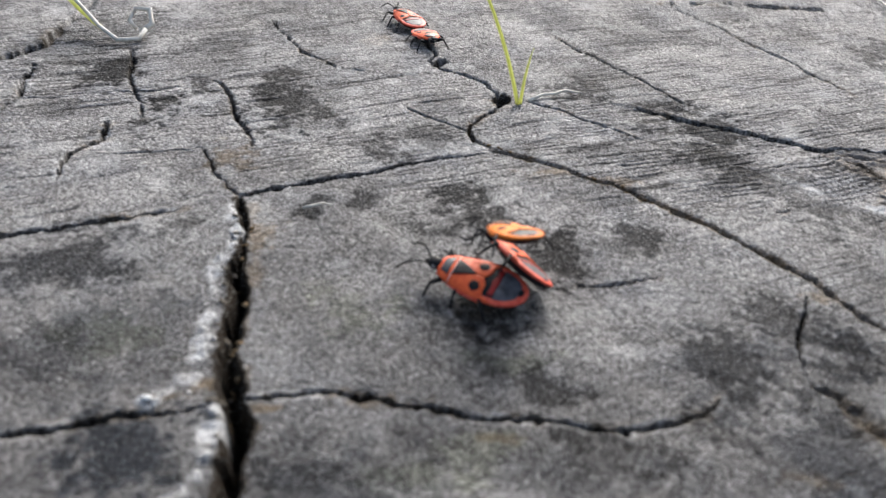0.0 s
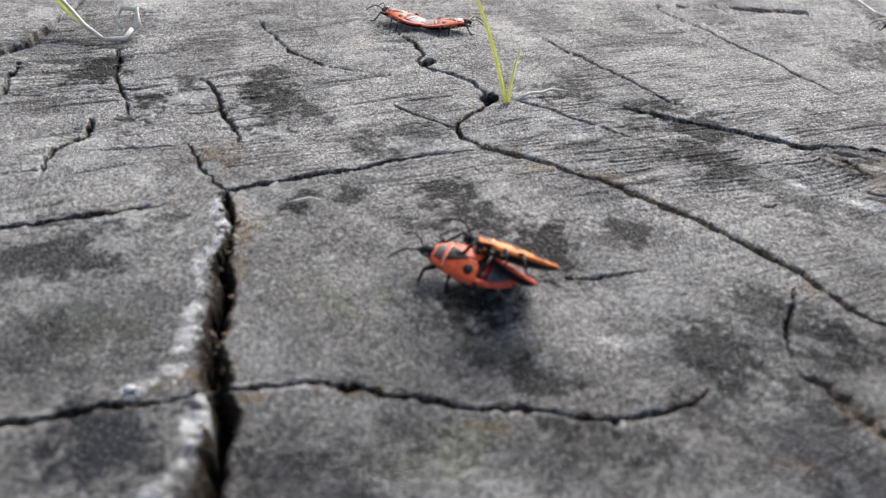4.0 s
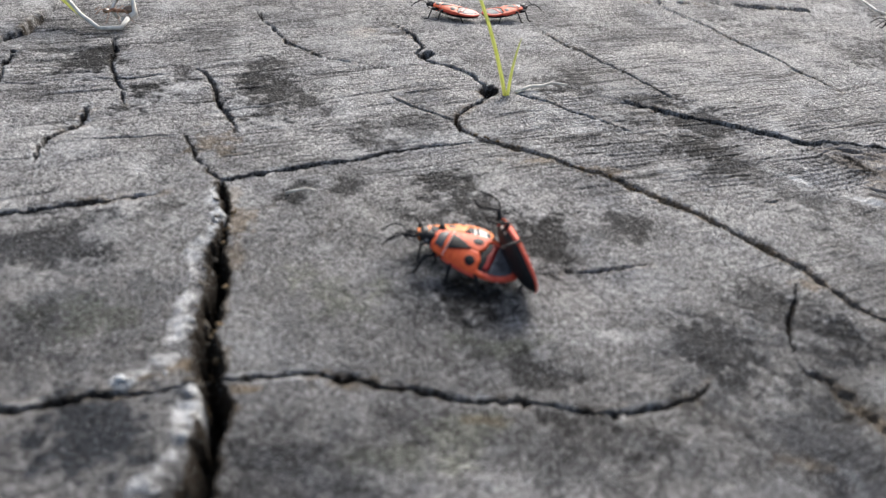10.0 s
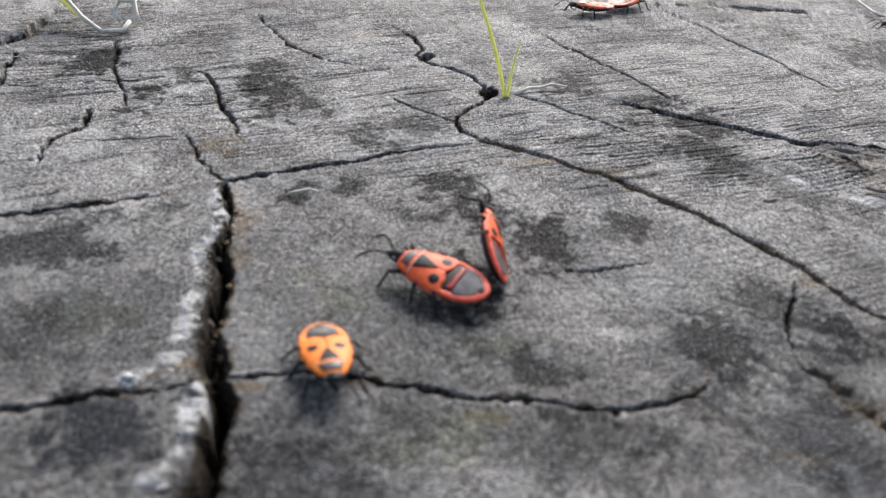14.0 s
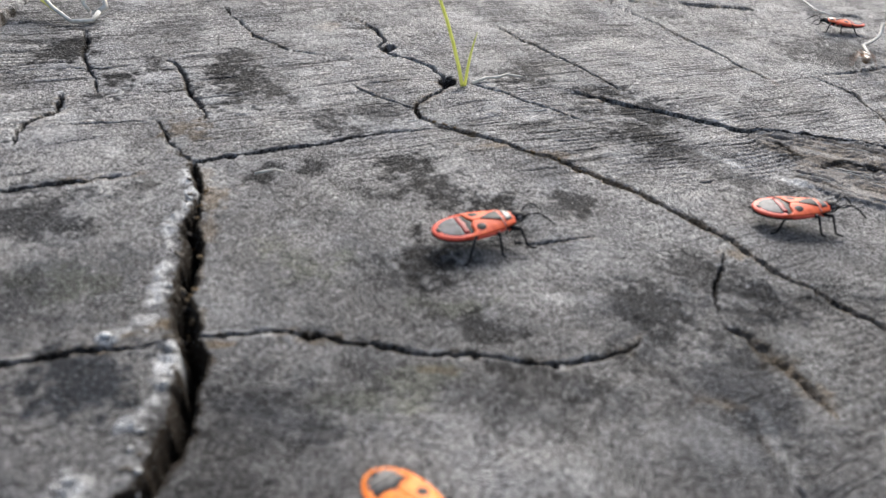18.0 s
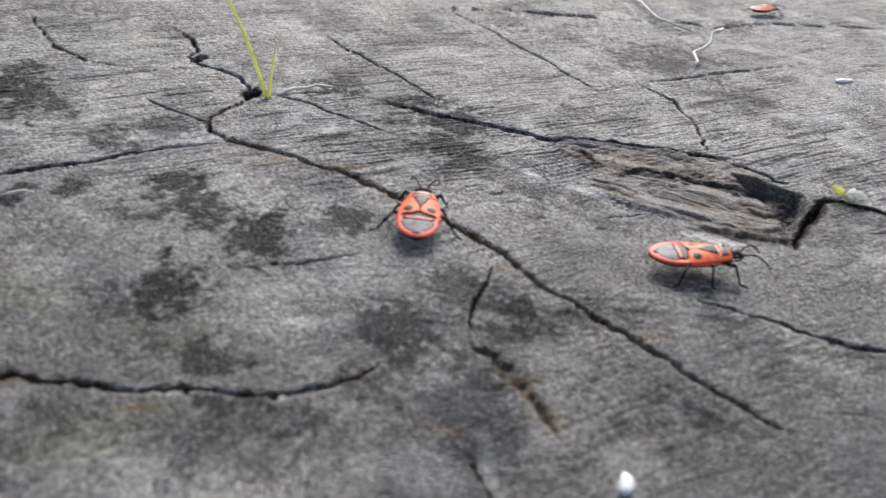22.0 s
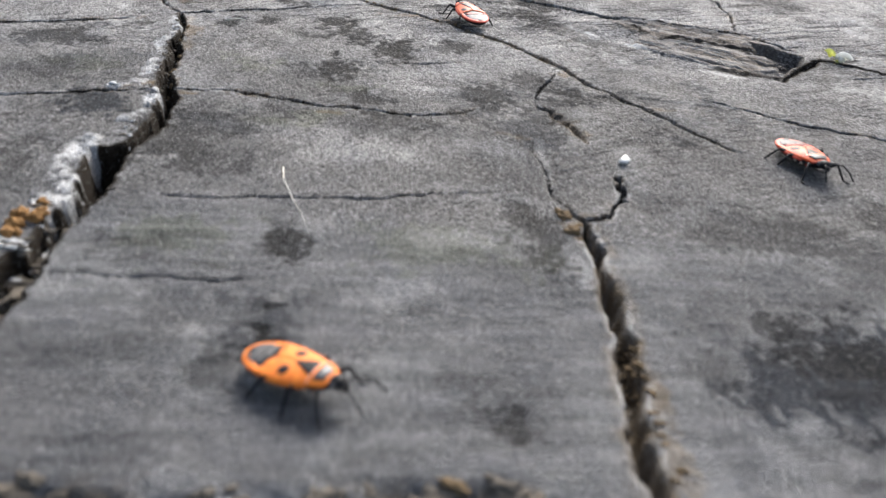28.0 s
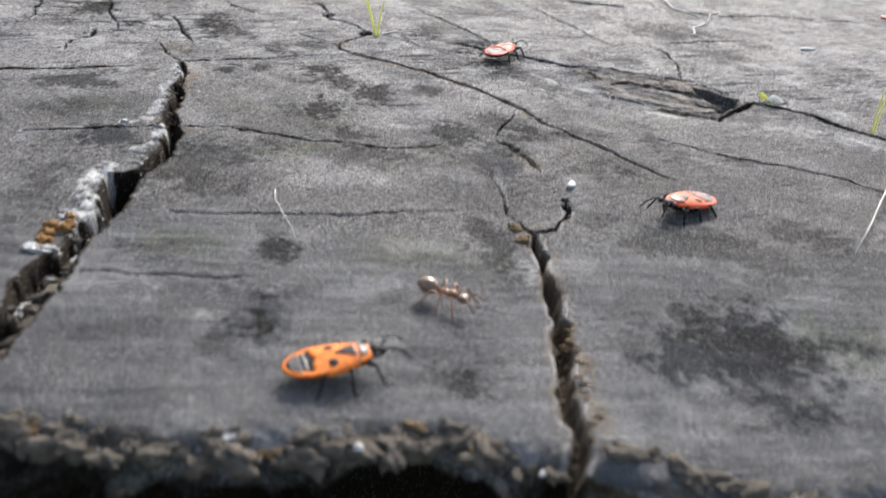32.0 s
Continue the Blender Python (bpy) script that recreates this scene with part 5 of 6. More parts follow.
# ---------------------------------------------------------------- ant
def make_ant():
    ant = tagged(new("ant"), "small reddish-brown ant with a dark shiny abdomen", "ant")
    brown = speckled("ant_brown", (0.16, 0.07, 0.035), (0.34, 0.16, 0.08), 3000, 0.3)
    dark = speckled("ant_dark", (0.10, 0.055, 0.03), (0.26, 0.17, 0.10), 3000, 0.18, 0.9)
    part("gaster", blob(bmesh.new(), (-2.0, 0, 1.45), (1.15, 0.8, 0.75)), dark, ant, "dark shiny abdomen")
    part("petiole", blob(bmesh.new(), (-0.75, 0, 1.3), (0.25, 0.22, 0.35), 10, 7), brown, ant)
    part("thorax", blob(blob(bmesh.new(), (-0.1, 0, 1.4), (0.65, 0.35, 0.36)), (0.65, 0, 1.55), (0.55, 0.42, 0.4)), brown, ant, "reddish middle body")
    part("head", blob(bmesh.new(), (1.75, 0, 1.5), (0.62, 0.55, 0.42)), dark, ant)
    for side in (-1, 1):
        part("antenna", mmtube([(2.1, side * 0.2, 1.6), (2.6, side * 0.9, 2.0), (3.5, side * 1.1, 1.3)], [0.06, 0.06, 0.06]), brown, ant)
        for x, r in ((0.6, 1.3), (0.2, -0.1), (-0.2, -1.5)):
            part("leg", mmtube([(x, side * 0.3, 1.3), (x + 0.5 * r, side * 1.3, 1.9), (x + 1.1 * r, side * 2.1, 0.3), (x + 1.35 * r, side * 2.4, 0.03)], [0.1, 0.09, 0.06, 0.04], 5), brown, ant)
    return ant


ant = make_ant()
far_ant = copy_thing(ant, pose(0, 0, 0))
far_ant.scale = (1.0,) * 3
tagged(far_ant, "small ant with a pale shiny abdomen far on the wood")
pale_ant = copy_thing(ant, pose(0, 0, 0))
tagged(pale_ant, "small brown ant hurrying past a far crack")
ant.scale = (1.08,) * 3


# ---------------------------------------------------------------- grass, straws and crumbs
def ground_z(x, y):
    """Height of the cut face in plan units."""
    i = int(np.clip(np.searchsorted(XS, x), 0, len(XS) - 1))
    j = int(np.argmin(np.abs(GY[:, i] - y)))
    return float(GZ[j, i])


def blade_mesh(points, width, fold=0.25):
    """A folded grass blade along points in plan units."""
    bm = bmesh.new()
    pts = [Vector(p) * U for p in points]
    rows = []
    for n, p in enumerate(pts):
        way = (pts[min(n + 1, len(pts) - 1)] - pts[max(n - 1, 0)]).normalized()
        side = way.cross(Vector((0.2, 1.0, 0.15))).normalized()
        depth = side.cross(way)
        w = width * U * (1.0 - (n / (len(pts) - 1)) ** 2 * 0.85) * 0.5
        rows.append([bm.verts.new(p + side * w), bm.verts.new(p + depth * w * fold * 2), bm.verts.new(p - side * w), bm.verts.new(p - depth * w * 0.3)])
    for r, s in zip(rows, rows[1:]):
        for k in range(4):
            bm.faces.new((r[k], r[(k + 1) % 4], s[(k + 1) % 4], s[k]))
    bm.faces.new(rows[0][::-1])
    bm.faces.new(rows[-1])
    bmesh.ops.recalc_face_normals(bm, faces=bm.faces)
    return bm


def curved(a, b, bend, n=9):
    a, b, bend = Vector(a), Vector(b), Vector(bend)
    return [a.lerp(b, k / (n - 1)) + bend * (4 * (k / (n - 1)) * (1 - k / (n - 1))) for k in range(n)]


def straw(name, points, radius, mat, label, category="straw"):
    ob = part(name, tube(bmesh.new(), [Vector(p) * U for p in points], [radius * U * k for k in np.linspace(1, 0.6, len(points))], 6), mat)
    return tagged(ob, label, category)

def sprout(name, blades, label):
    top = tagged(new(name), label, "grass")
    for a, b, bend, width in blades:
        part("blade", blade_mesh(curved(a, b, bend), width), GRASS, top)
    return top


sprout("grass_sprout", [((0.68, 9.35, -0.05), (-0.28, 9.15, 2.1), (0.08, 0.02, 0.12), 0.05), ((0.69, 9.36, -0.05), (0.79, 9.45, 0.70), (-0.02, 0, 0.03), 0.042)], "two thin yellow-green grass blades growing from a crack")
sprout("grass_sprout", [((8.29, 6.16, -0.2), (8.24, 6.2, 1.75), (0.02, 0, 0.05), 0.024), ((8.30, 6.18, -0.1), (8.42, 6.3, 1.2), (-0.08, 0, 0.05), 0.02)], "short green grass blades in the far crack")
straw("bent_straw", [(-4.45, 11.05, 0.12), (-4.5, 10.9, 0.03), (-4.74, 10.75, 0.05), (-5.05, 10.95, 0.16), (-5.3, 11.1, 0.35), (-5.65, 11.3, 0.6), (-6.1, 11.5, 0.95)], 0.035, STRAW, "bent pale dry grass stem lying on the wood")
sprout("grass_sprout", [((-5.0, 10.95, 0.12), (-6.2, 11.6, 1.0), (0.0, 0, -0.1), 0.09)], "yellow-green grass blade leaning over the wood")
straw("curled_husk", [(-4.55, 11.1, 0.05), (-4.4, 11.2, 0.15), (-4.45, 11.3, 0.32), (-4.65, 11.3, 0.33), (-4.72, 11.2, 0.18), (-4.62, 11.15, 0.08)], 0.05, STRAW, "curled dry plant husk by a crack", "husk")
straw("pale_fibre", [(0.80, 9.46, 0.04), (0.97, 9.62, 0.07), (1.13, 9.70, 0.06), (1.25, 9.78, 0.08), (1.45, 9.82, 0.05)], 0.022, STRAW, "thin pale root fibre beside the grass", "fibre")
straw("long_straw", [(7.2, 19.0, 0.25), (7.4, 17.3, 0.15), (7.5, 16.2, 0.05), (7.45, 14.9, 0.04), (7.8, 14.0, 0.06)], 0.03, STRAW, "long thin pale straw lying on the wood")
straw("short_straw", [(7.95, 13.1, 0.34), (7.78, 13.05, 0.30), (7.72, 12.9, 0.16), (7.5, 12.7, 0.10), (7.3, 12.55, 0.08), (7.25, 12.2, 0.03), (7.1, 11.95, 0.03)], 0.032, STRAW, "short crooked pale straw")
straw("pale_fibre", [(0.16, 2.36, 0.02), (0.22, 2.05, 0.06), (0.36, 1.72, 0.05), (0.47, 1.50, 0.04), (0.57, 1.25, 0.02)], 0.006, STRAW, "thin pale fibre lying on the wood", "fibre")
straw("pale_fibre", [(-1.40, 6.52, 0.02), (-1.30, 6.53, 0.05), (-1.22, 6.60, 0.04), (-1.14, 6.60, 0.02)], 0.014, STRAW, "tiny curved pale fibre", "fibre")
straw("pale_fibre", [(7.6, 4.2, 0.05), (7.0, 3.3, 0.12), (6.55, 2.6, 0.10), (6.05, 1.88, 0.02)], 0.011, STRAW, "pale straw on the wood", "straw")


def flake(x, y, sx, sy, sz, mat, label, turn=0, name="wood_flake", category="flake"):
    """A small crumpled chip."""
    bm = bmesh.new()
    bmesh.ops.create_icosphere(bm, subdivisions=2, radius=1)
    for v in bm.verts:
        k = 1 + 0.5 * (noise.noise(v.co * 1.7 + Vector((x, y, 3))))
        v.co = Vector((v.co.x * sx * k, v.co.y * sy * k, v.co.z * sz * k)) * U
    ob = part(name, bm, mat)
    ob.matrix_basis = pose(x * U, y * U, (ground_z(x, y) + sz * 0.6) * U, 0, 0, turn)
    return tagged(ob, label, category)


flake(3.34, 3.09, 0.05, 0.11, 0.035, WHITE, "small white flake on the wood", -20)
seedling = tagged(new("seedling"), "tiny white-petalled seedling with a yellow-green stem in a crack", "plant")
for a, b, bend, width, mat, name in (((7.12, 7.22, -0.05), (7.02, 7.28, 0.10), (0.02, 0, 0.03), 0.07, GRASS, "stem"), ((7.02, 7.28, 0.09), (6.90, 7.30, 0.15), (0, 0, 0.03), 0.10, GRASS, "leaf"), ((7.10, 7.22, 0.04), (7.28, 7.18, 0.08), (0, 0, 0.05), 0.13, PETAL, "petal"),
                                     ((7.10, 7.24, 0.08), (7.22, 7.10, 0.10), (0, 0, 0.05), 0.13, PETAL, "petal"), ((7.08, 7.24, 0.05), (7.20, 7.32, 0.13), (0, 0, 0.03), 0.11, PETAL, "petal")):
    part(name, blade_mesh(curved(a, b, bend), width), mat, seedling)
flake(9.6, 17.5, 0.25, 0.08, 0.06, STRAW, "pale chip far on the wood", 10)
flake(9.5, 11.65, 0.20, 0.07, 0.04, WHITE, "pale flake far on the wood", 20)
flake(-1.90, 3.88, 0.04, 0.03, 0.02, WHITE, "white crumb beside the split", 0, "crumb", "crumb")
flake(1.38, -1.38, 0.035, 0.03, 0.03, WHITE, "white crumb on the worn rim", 0, "crumb", "crumb")


# ---------------------------------------------------------------- what moves
def bug_rows(rows):
    """Rows of seconds, place of the body's middle in plan units, heading, nose-up pitch and roll in degrees."""
    out = []
    for t, x, y, z, heading, up, roll in rows:
        m = pose(x * U, y * U, z * U) @ pose(0, 0, 0, 0, 0, heading) @ pose(0, 0, 0, 0, -up, 0) @ pose(0, 0, 0, roll, 0, 0)
        out.append((t, m @ pose(0, 0, -2.1 * MM)))
    return out


def gait(bug, spans, swing=16):
    """Legs step in two sets of three while the bug walks."""
    legs = [ob for ob in bug.children if ob.name.startswith("leg")]
    for n, leg in enumerate(legs):
        hip = leg.location.copy()
        side = 1 if hip.y > 0 else -1
        phase = 0 if (n % 2) ^ ((n // 2) % 2) else math.pi
        rows = [(0.0, 0.0)]
        for a, b in spans:
            if a > rows[-1][0]:
                rows.append((a, 0.0))
            t = a + 0.1
            while t < b:
                rows.append((round(t, 2), math.sin((t - a) * 9.0 + phase)))
                t += 0.1
            rows.append((b, 0.0))
        if rows[-1][0] < 32:
            rows.append((32.0, 0.0))
        walk(leg, [(t, Matrix.Translation(hip) @ pose(0, 0, 0, side * 5 * abs(k), 0, swing * k)) for t, k in rows])

def motions():
    walk(bug_a, bug_rows([
        (0, 0.2, 5.33, 0.175, 157, 4, -15),
        (0.6, 0.18, 5.39, 0.175, 156, 3, -14),
        (0.9, 0.24, 5.4, 0.175, 158, 3, -14),
        (1.5, 0.22, 5.38, 0.175, 159, 3, -14),
        (2.1, 0.26, 5.4, 0.175, 151, 0, -14),
        (2.7, 0.24, 5.44, 0.175, 154, 0, -14),
        (3.3, 0.24, 5.47, 0.175, 163, 2, -14),
        (5.5, 0.26, 5.36, 0.175, 148, 0, -14),
        (6.4, 0.28, 5.38, 0.175, 148, 1, -14),
        (7, 0.26, 5.4, 0.175, 154, 2, -14),
        (7.6, 0.27, 5.42, 0.175, 165, 5, -15),
        (8, 0.27, 5.46, 0.18, 163, 6, -15),
        (8.5, 0.26, 5.46, 0.18, 166, 7, -15),
        (9, 0.24, 5.45, 0.18, 168, 8, -15),
        (9.5, 0.26, 5.43, 0.18, 163, 9, -16),
        (10, 0.26, 5.46, 0.18, 163, 9, -16),
        (10.6, 0.26, 5.46, 0.18, 163, 9, -16),
        (11, 0.25, 5.42, 0.18, 165, 8, -16),
        (11.8, 0.25, 5.48, 0.18, 166, 8, -16),
        (12.4, 0.26, 5.44, 0.18, 166, 8, -16),
        (13, 0.16, 5.28, 0.18, 167, 8, -16),
        (13.5, -0.03, 5.21, 0.175, 170, 6, -14),
        (14.4, 0.05, 5.1, 0.17, 130, 4, -6),
        (15.5, 0.17, 5.06, 0.17, 91, 4, 0),
        (16, 0.24, 5.13, 0.17, 90, 4, 0),
        (16.5, 0.32, 5.36, 0.17, 89, 4, 0),
        (17, 0.39, 5.44, 0.175, 41, 3, 0),
        (17.5, 0.57, 5.53, 0.175, 29, 4, 0),
        (18, 0.7, 5.57, 0.175, 21, 4, 0),
        (18.5, 1.01, 5.64, 0.175, 19, 4, 0),
        (19, 1.25, 5.61, 0.175, 12, 4, 0),
        (19.5, 1.4, 5.62, 0.17, 19, 4, 0),
        (20, 1.53, 5.59, 0.175, 20, 4, 0),
        (20.5, 1.91, 5.88, 0.17, 33, 4, 0),
        (21, 2.13, 5.95, 0.175, 32, 4, 0),
        (21.5, 2.28, 6.09, 0.17, 43, 4, 0),
        (22, 2.31, 6.3, 0.17, 81, 4, 0),
        (22.5, 2.35, 6.27, 0.17, 93, 4, 0),
        (23, 2.28, 6.49, 0.17, 116, 4, 0),
        (23.5, 2.17, 6.75, 0.17, 113, 4, 0),
        (24, 2.09, 6.84, 0.18, 121, 4, 0),
        (24.5, 2.1, 6.89, 0.17, 120, 4, 0),
        (26.5, 1.97, 7.22, 0.17, 128, 4, 0),
        (27, 1.85, 7.28, 0.17, 120, 4, 0),
        (27.5, 1.93, 7.36, 0.17, 121, 4, 0),
        (28, 1.84, 7.58, 0.17, 113, 4, 0),
        (28.5, 1.91, 7.51, 0.17, 107, 4, 0),
        (29, 2.06, 7.51, 0.17, 74, 4, 0),
        (29.5, 2.25, 7.71, 0.17, 57, 4, 0),
        (30, 2.5, 7.91, 0.17, 55, 4, 0),
        (30.5, 2.69, 8.3, 0.17, 56, 4, 0),
        (31, 2.77, 8.48, 0.17, 58, 4, 0),
        (31.5, 2.83, 8.61, 0.17, 61, 4, 0),
        (32, 2.88, 8.72, 0.17, 55, 4, 0),
    ]))
    walk(bug_b, bug_rows([
        (0, 0.54, 5.6, 0.23, 120, 0, 37),
        (0.6, 0.48, 5.6, 0.23, 121, 1, 49),
        (1.5, 0.51, 5.54, 0.23, 122, 2, 56),
        (2.1, 0.49, 5.8, 0.23, 120, 0, 42),
        (2.7, 0.49, 5.66, 0.2, 120, 0, 36),
        (3.3, 0.47, 5.54, 0.19, 123, -1, 40),
        (5.5, 0.56, 5.56, 0.19, 126, -2, 34),
        (6.1, 0.57, 5.53, 0.19, 124, -2, 34),
        (7, 0.54, 5.6, 0.19, 122, -2, 32),
        (7.6, 0.58, 5.62, 0.2, 119, 0, 40),
        (8, 0.6, 5.68, 0.24, 114, 6, 68),
        (8.5, 0.63, 5.52, 0.24, 106, 7, 70),
        (9, 0.6, 5.47, 0.24, 110, 6, 72),
        (9.5, 0.61, 5.54, 0.24, 113, 5, 72),
        (10, 0.62, 5.42, 0.25, 110, 8, 73),
        (10.6, 0.62, 5.48, 0.25, 112, 8, 74),
        (11, 0.54, 5.06, 0.28, 87, 24, 100),
        (11.4, 0.53, 5.04, 0.28, 88, 26, 108),
        (11.8, 0.59, 5.05, 0.28, 66, 22, 135),
        (12.1, 0.62, 4.88, 0.27, 57, 14, 147),
        (12.4, 0.69, 4.88, 0.24, 55, -3, 165),
        (12.7, 0.76, 4.93, 0.22, 43, -6, 235),
        (13, 0.77, 5.1, 0.22, 42, 2, 305),
        (13.15, 0.7, 5.2, 0.23, 58, 5, 345),
        (13.3, 0.58, 5.32, 0.25, 78, 10, 390),
        (13.5, 0.4, 5.41, 0.28, 106, 17, 450),
        (14.3, 0.44, 5.75, 0.2, 88, 9, 395),
        (15.5, 0.58, 6.25, 0.17, 57, 4, 0),
        (15.8, 1.15, 6.4, 0.17, 38, 4, 0),
        (16, 1.36, 6.55, 0.17, 22, 4, 0),
        (16.5, 2.12, 6.67, 0.175, 24, 3, 0),
        (17, 2.63, 6.7, 0.175, -7, 3, 0),
        (17.5, 3.34, 6.46, 0.175, 0, 3, 0),
        (18, 3.77, 6.32, 0.175, 4, 3, 0),
        (18.5, 3.99, 6.34, 0.175, 6, 3, 0),
        (19, 4.06, 6.21, 0.175, 8, 4, 0),
        (19.5, 3.99, 6.11, 0.17, 9, 4, 0),
        (20, 4.05, 6.19, 0.175, 7, 3, 0),
        (20.5, 4.54, 5.99, 0.17, 8, 4, 0),
        (21, 4.75, 5.79, 0.175, -5, 3, 0),
        (21.5, 4.73, 5.75, 0.17, 1, 4, 0),
        (22, 4.74, 5.72, 0.175, -5, 3, 0),
        (22.5, 4.7, 5.73, 0.17, -4, 4, 0),
        (23, 4.73, 5.74, 0.17, -2, 4, 0),
        (23.5, 4.73, 5.79, 0.17, -7, 4, 0),
        (24, 4.79, 5.55, 0.17, -46, 4, 0),
        (24.5, 4.68, 5.49, 0.17, -44, 4, 0),
        (28, 5.21, 3.44, 0.17, -80, 4, 0),
        (28.5, 5.29, 3.62, 0.17, -78, 4, 0),
        (29, 5.15, 3.27, 0.18, -76, 4, 0),
        (29.25, 5.05, 3.17, 0.17, -112, 4, 0),
        (29.5, 4.96, 3.07, 0.17, -145, 4, 0),
        (30, 4.56, 2.69, 0.17, -145, 4, 0),
        (30.5, 4.54, 2.67, 0.17, -146, 4, 0),
        (31, 4.52, 2.61, 0.17, -144, 4, 0),
        (31.5, 4.5, 2.7, 0.18, -142, 4, 0),
        (32, 4.55, 2.69, 0.17, -142, 4, 0),
    ]))
    walk(bug_c, bug_rows([
        (0, 0.43, 5.43, 0.6, 116, -22, 3),
        (0.3, 0.26, 5.37, 0.6, 80, -39, -16),
        (0.6, 0.1, 5.38, 0.6, 56, -21, -34),
        (0.9, 0.11, 5.29, 0.6, 52, -21, -35),
        (1.05, 0.12, 5.28, 0.59, 5, -4, -26),
        (1.2, 0.13, 5.27, 0.58, -40, 10, -16),
        (1.5, 0.16, 5.32, 0.58, -50, -4, -10),
        (1.8, 0.16, 5.36, 0.58, -48, -4, -14),
        (2.1, 0.17, 5.24, 0.6, -105, -5, -2),
        (2.4, 0.12, 5.24, 0.6, -150, -28, 24),
        (2.7, 0.18, 5.38, 0.62, -185, -25, 38),
        (3, 0.31, 5.44, 0.6, -198, -4, 47),
        (3.3, 0.44, 5.31, 0.5, -182, 9, 48),
        (3.5, 0.5, 5.3, 0.46, -184, 12, 48),
        (4.2, 0.55, 5.17, 0.48, -194, 11, 20),
        (4.5, 0.43, 5.2, 0.46, -268.5, 16.5, 20),
        (4.8, 0.31, 5.22, 0.45, -343, 22, 15),
        (5.5, 0.05, 5.06, 0.44, -338, 38, 0),
        (5.8, 0.03, 5.0, 0.43, -333, 45, -5),
        (6.1, 0.09, 5.06, 0.46, -330, 40, -5),
        (6.4, 0.33, 5.24, 0.6, -292, -3, -5),
        (6.7, 0.35, 5.19, 0.65, -240, -8, 10),
        (7, 0.32, 5.12, 0.65, -228, -5, 14),
        (7.3, 0.37, 5.26, 0.52, -188, 28, 8),
        (7.6, 0.45, 5.38, 0.46, -194, 27, 20),
        (7.8, 0.38, 5.55, 0.36, -200, 8, 10),
        (8.1, 0.26, 5.82, 0.22, -189, -2, 0),
        (9, 0.24, 5.79, 0.19, -180, -2, 0),
        (9.6, 0.16, 5.79, 0.17, -179, 0, 0),
        (10, 0.09, 5.78, 0.17, -176, 0, 0),
        (10.5, -0.02, 5.75, 0.17, -181, 4, 0),
        (10.8, -0.17, 5.75, 0.17, -186, 4, 0),
        (11.1, -0.35, 5.72, 0.17, -190, 4, 0),
        (11.4, -0.51, 5.78, 0.17, -178, 4, 0),
        (11.7, -0.61, 5.65, 0.17, -168, 4, 0),
        (12, -0.73, 5.45, 0.17, -156, 4, 0),
        (12.3, -0.84, 5.17, 0.17, -149, 4, 0),
        (12.6, -0.85, 4.99, 0.17, -125, 4, 0),
        (13, -0.85, 4.67, 0.17, -80, 4, 0),
        (13.5, -0.77, 4.35, 0.17, -79, 4, 0),
        (15.5, -0.38, 3.61, 0.17, -47, 4, 0),
        (15.8, -0.29, 3.4, 0.17, -58, 4, 0),
        (16, -0.26, 3.21, 0.18, -64, 4, 0),
        (16.5, -0.05, 2.89, 0.18, -43, 4, 0),
        (17, 0.03, 2.81, 0.17, -43, 4, 0),
        (17.5, 0.12, 2.65, 0.17, -47, 4, 0),
        (18, 0.22, 2.47, 0.18, -45, 4, 0),
        (18.4, 0.3, 2.05, 0.175, -48, 4, 0),
        (19, 0.38, 1.5, 0.175, -60, 4, 0),
        (27.5, 0.66, -0.32, 0.18, -31, 4, 0),
        (28, 0.77, -0.48, 0.17, -27, 4, 0),
        (28.5, 0.91, -0.5, 0.17, -26, 4, 0),
        (29, 1.05, -0.54, 0.18, -21, 4, 0),
        (29.5, 1.07, -0.65, 0.17, -24, 4, 0),
        (30, 1.14, -0.69, 0.18, -18, 4, 0),
        (30.5, 1.06, -0.68, 0.17, -22, 4, 0),
        (31, 1.17, -0.64, 0.17, -2, 4, 0),
        (31.5, 1.12, -0.63, 0.17, 8, 4, 0),
        (32, 1.13, -0.69, 0.18, 20, 4, 0),
    ]))
    walk(bug_d, bug_rows([
        (0, -0.91, 12.26, 0.17, 122, 4, 0),
        (1, -0.88, 12.29, 0.17, 119, 4, 0),
        (2, -0.9, 12.54, 0.17, 117, 4, 0),
        (3, -0.94, 12.67, 0.17, 125, 4, 0),
        (3.5, -0.89, 12.55, 0.17, 134, 4, 0),
        (5.5, -0.54, 12.14, 0.17, 172, 4, 0),
        (6, -0.53, 12.2, 0.17, 166, 4, 0),
        (7, -0.41, 12.23, 0.17, 171, 4, 0),
        (8, -0.33, 12.41, 0.17, 164, 4, 0),
        (9, -0.23, 12.44, 0.17, 164, 4, 0),
        (10, -0.04, 12.57, 0.17, 165, 4, 0),
        (11, 0.47, 12.77, 0.17, 170, 4, 0),
        (12, 0.95, 13, 0.17, 179, 4, 0),
        (12.5, 1.21, 13.15, 0.17, 183, 4, 0),
        (13, 1.58, 13.28, 0.17, 201, 4, 0),
        (13.5, 1.91, 13.38, 0.17, 207, 4, 0),
        (15, 2.9, 14.2, 0.175, 205, 0, 0),
        (17, 4.5, 16.5, 0.175, 215, 0, 0),
        (20, 6, 20, 0.175, 215, 0, 0),
        (32, 6, 20.5, 0.175, 215, 0, 0),
    ]))
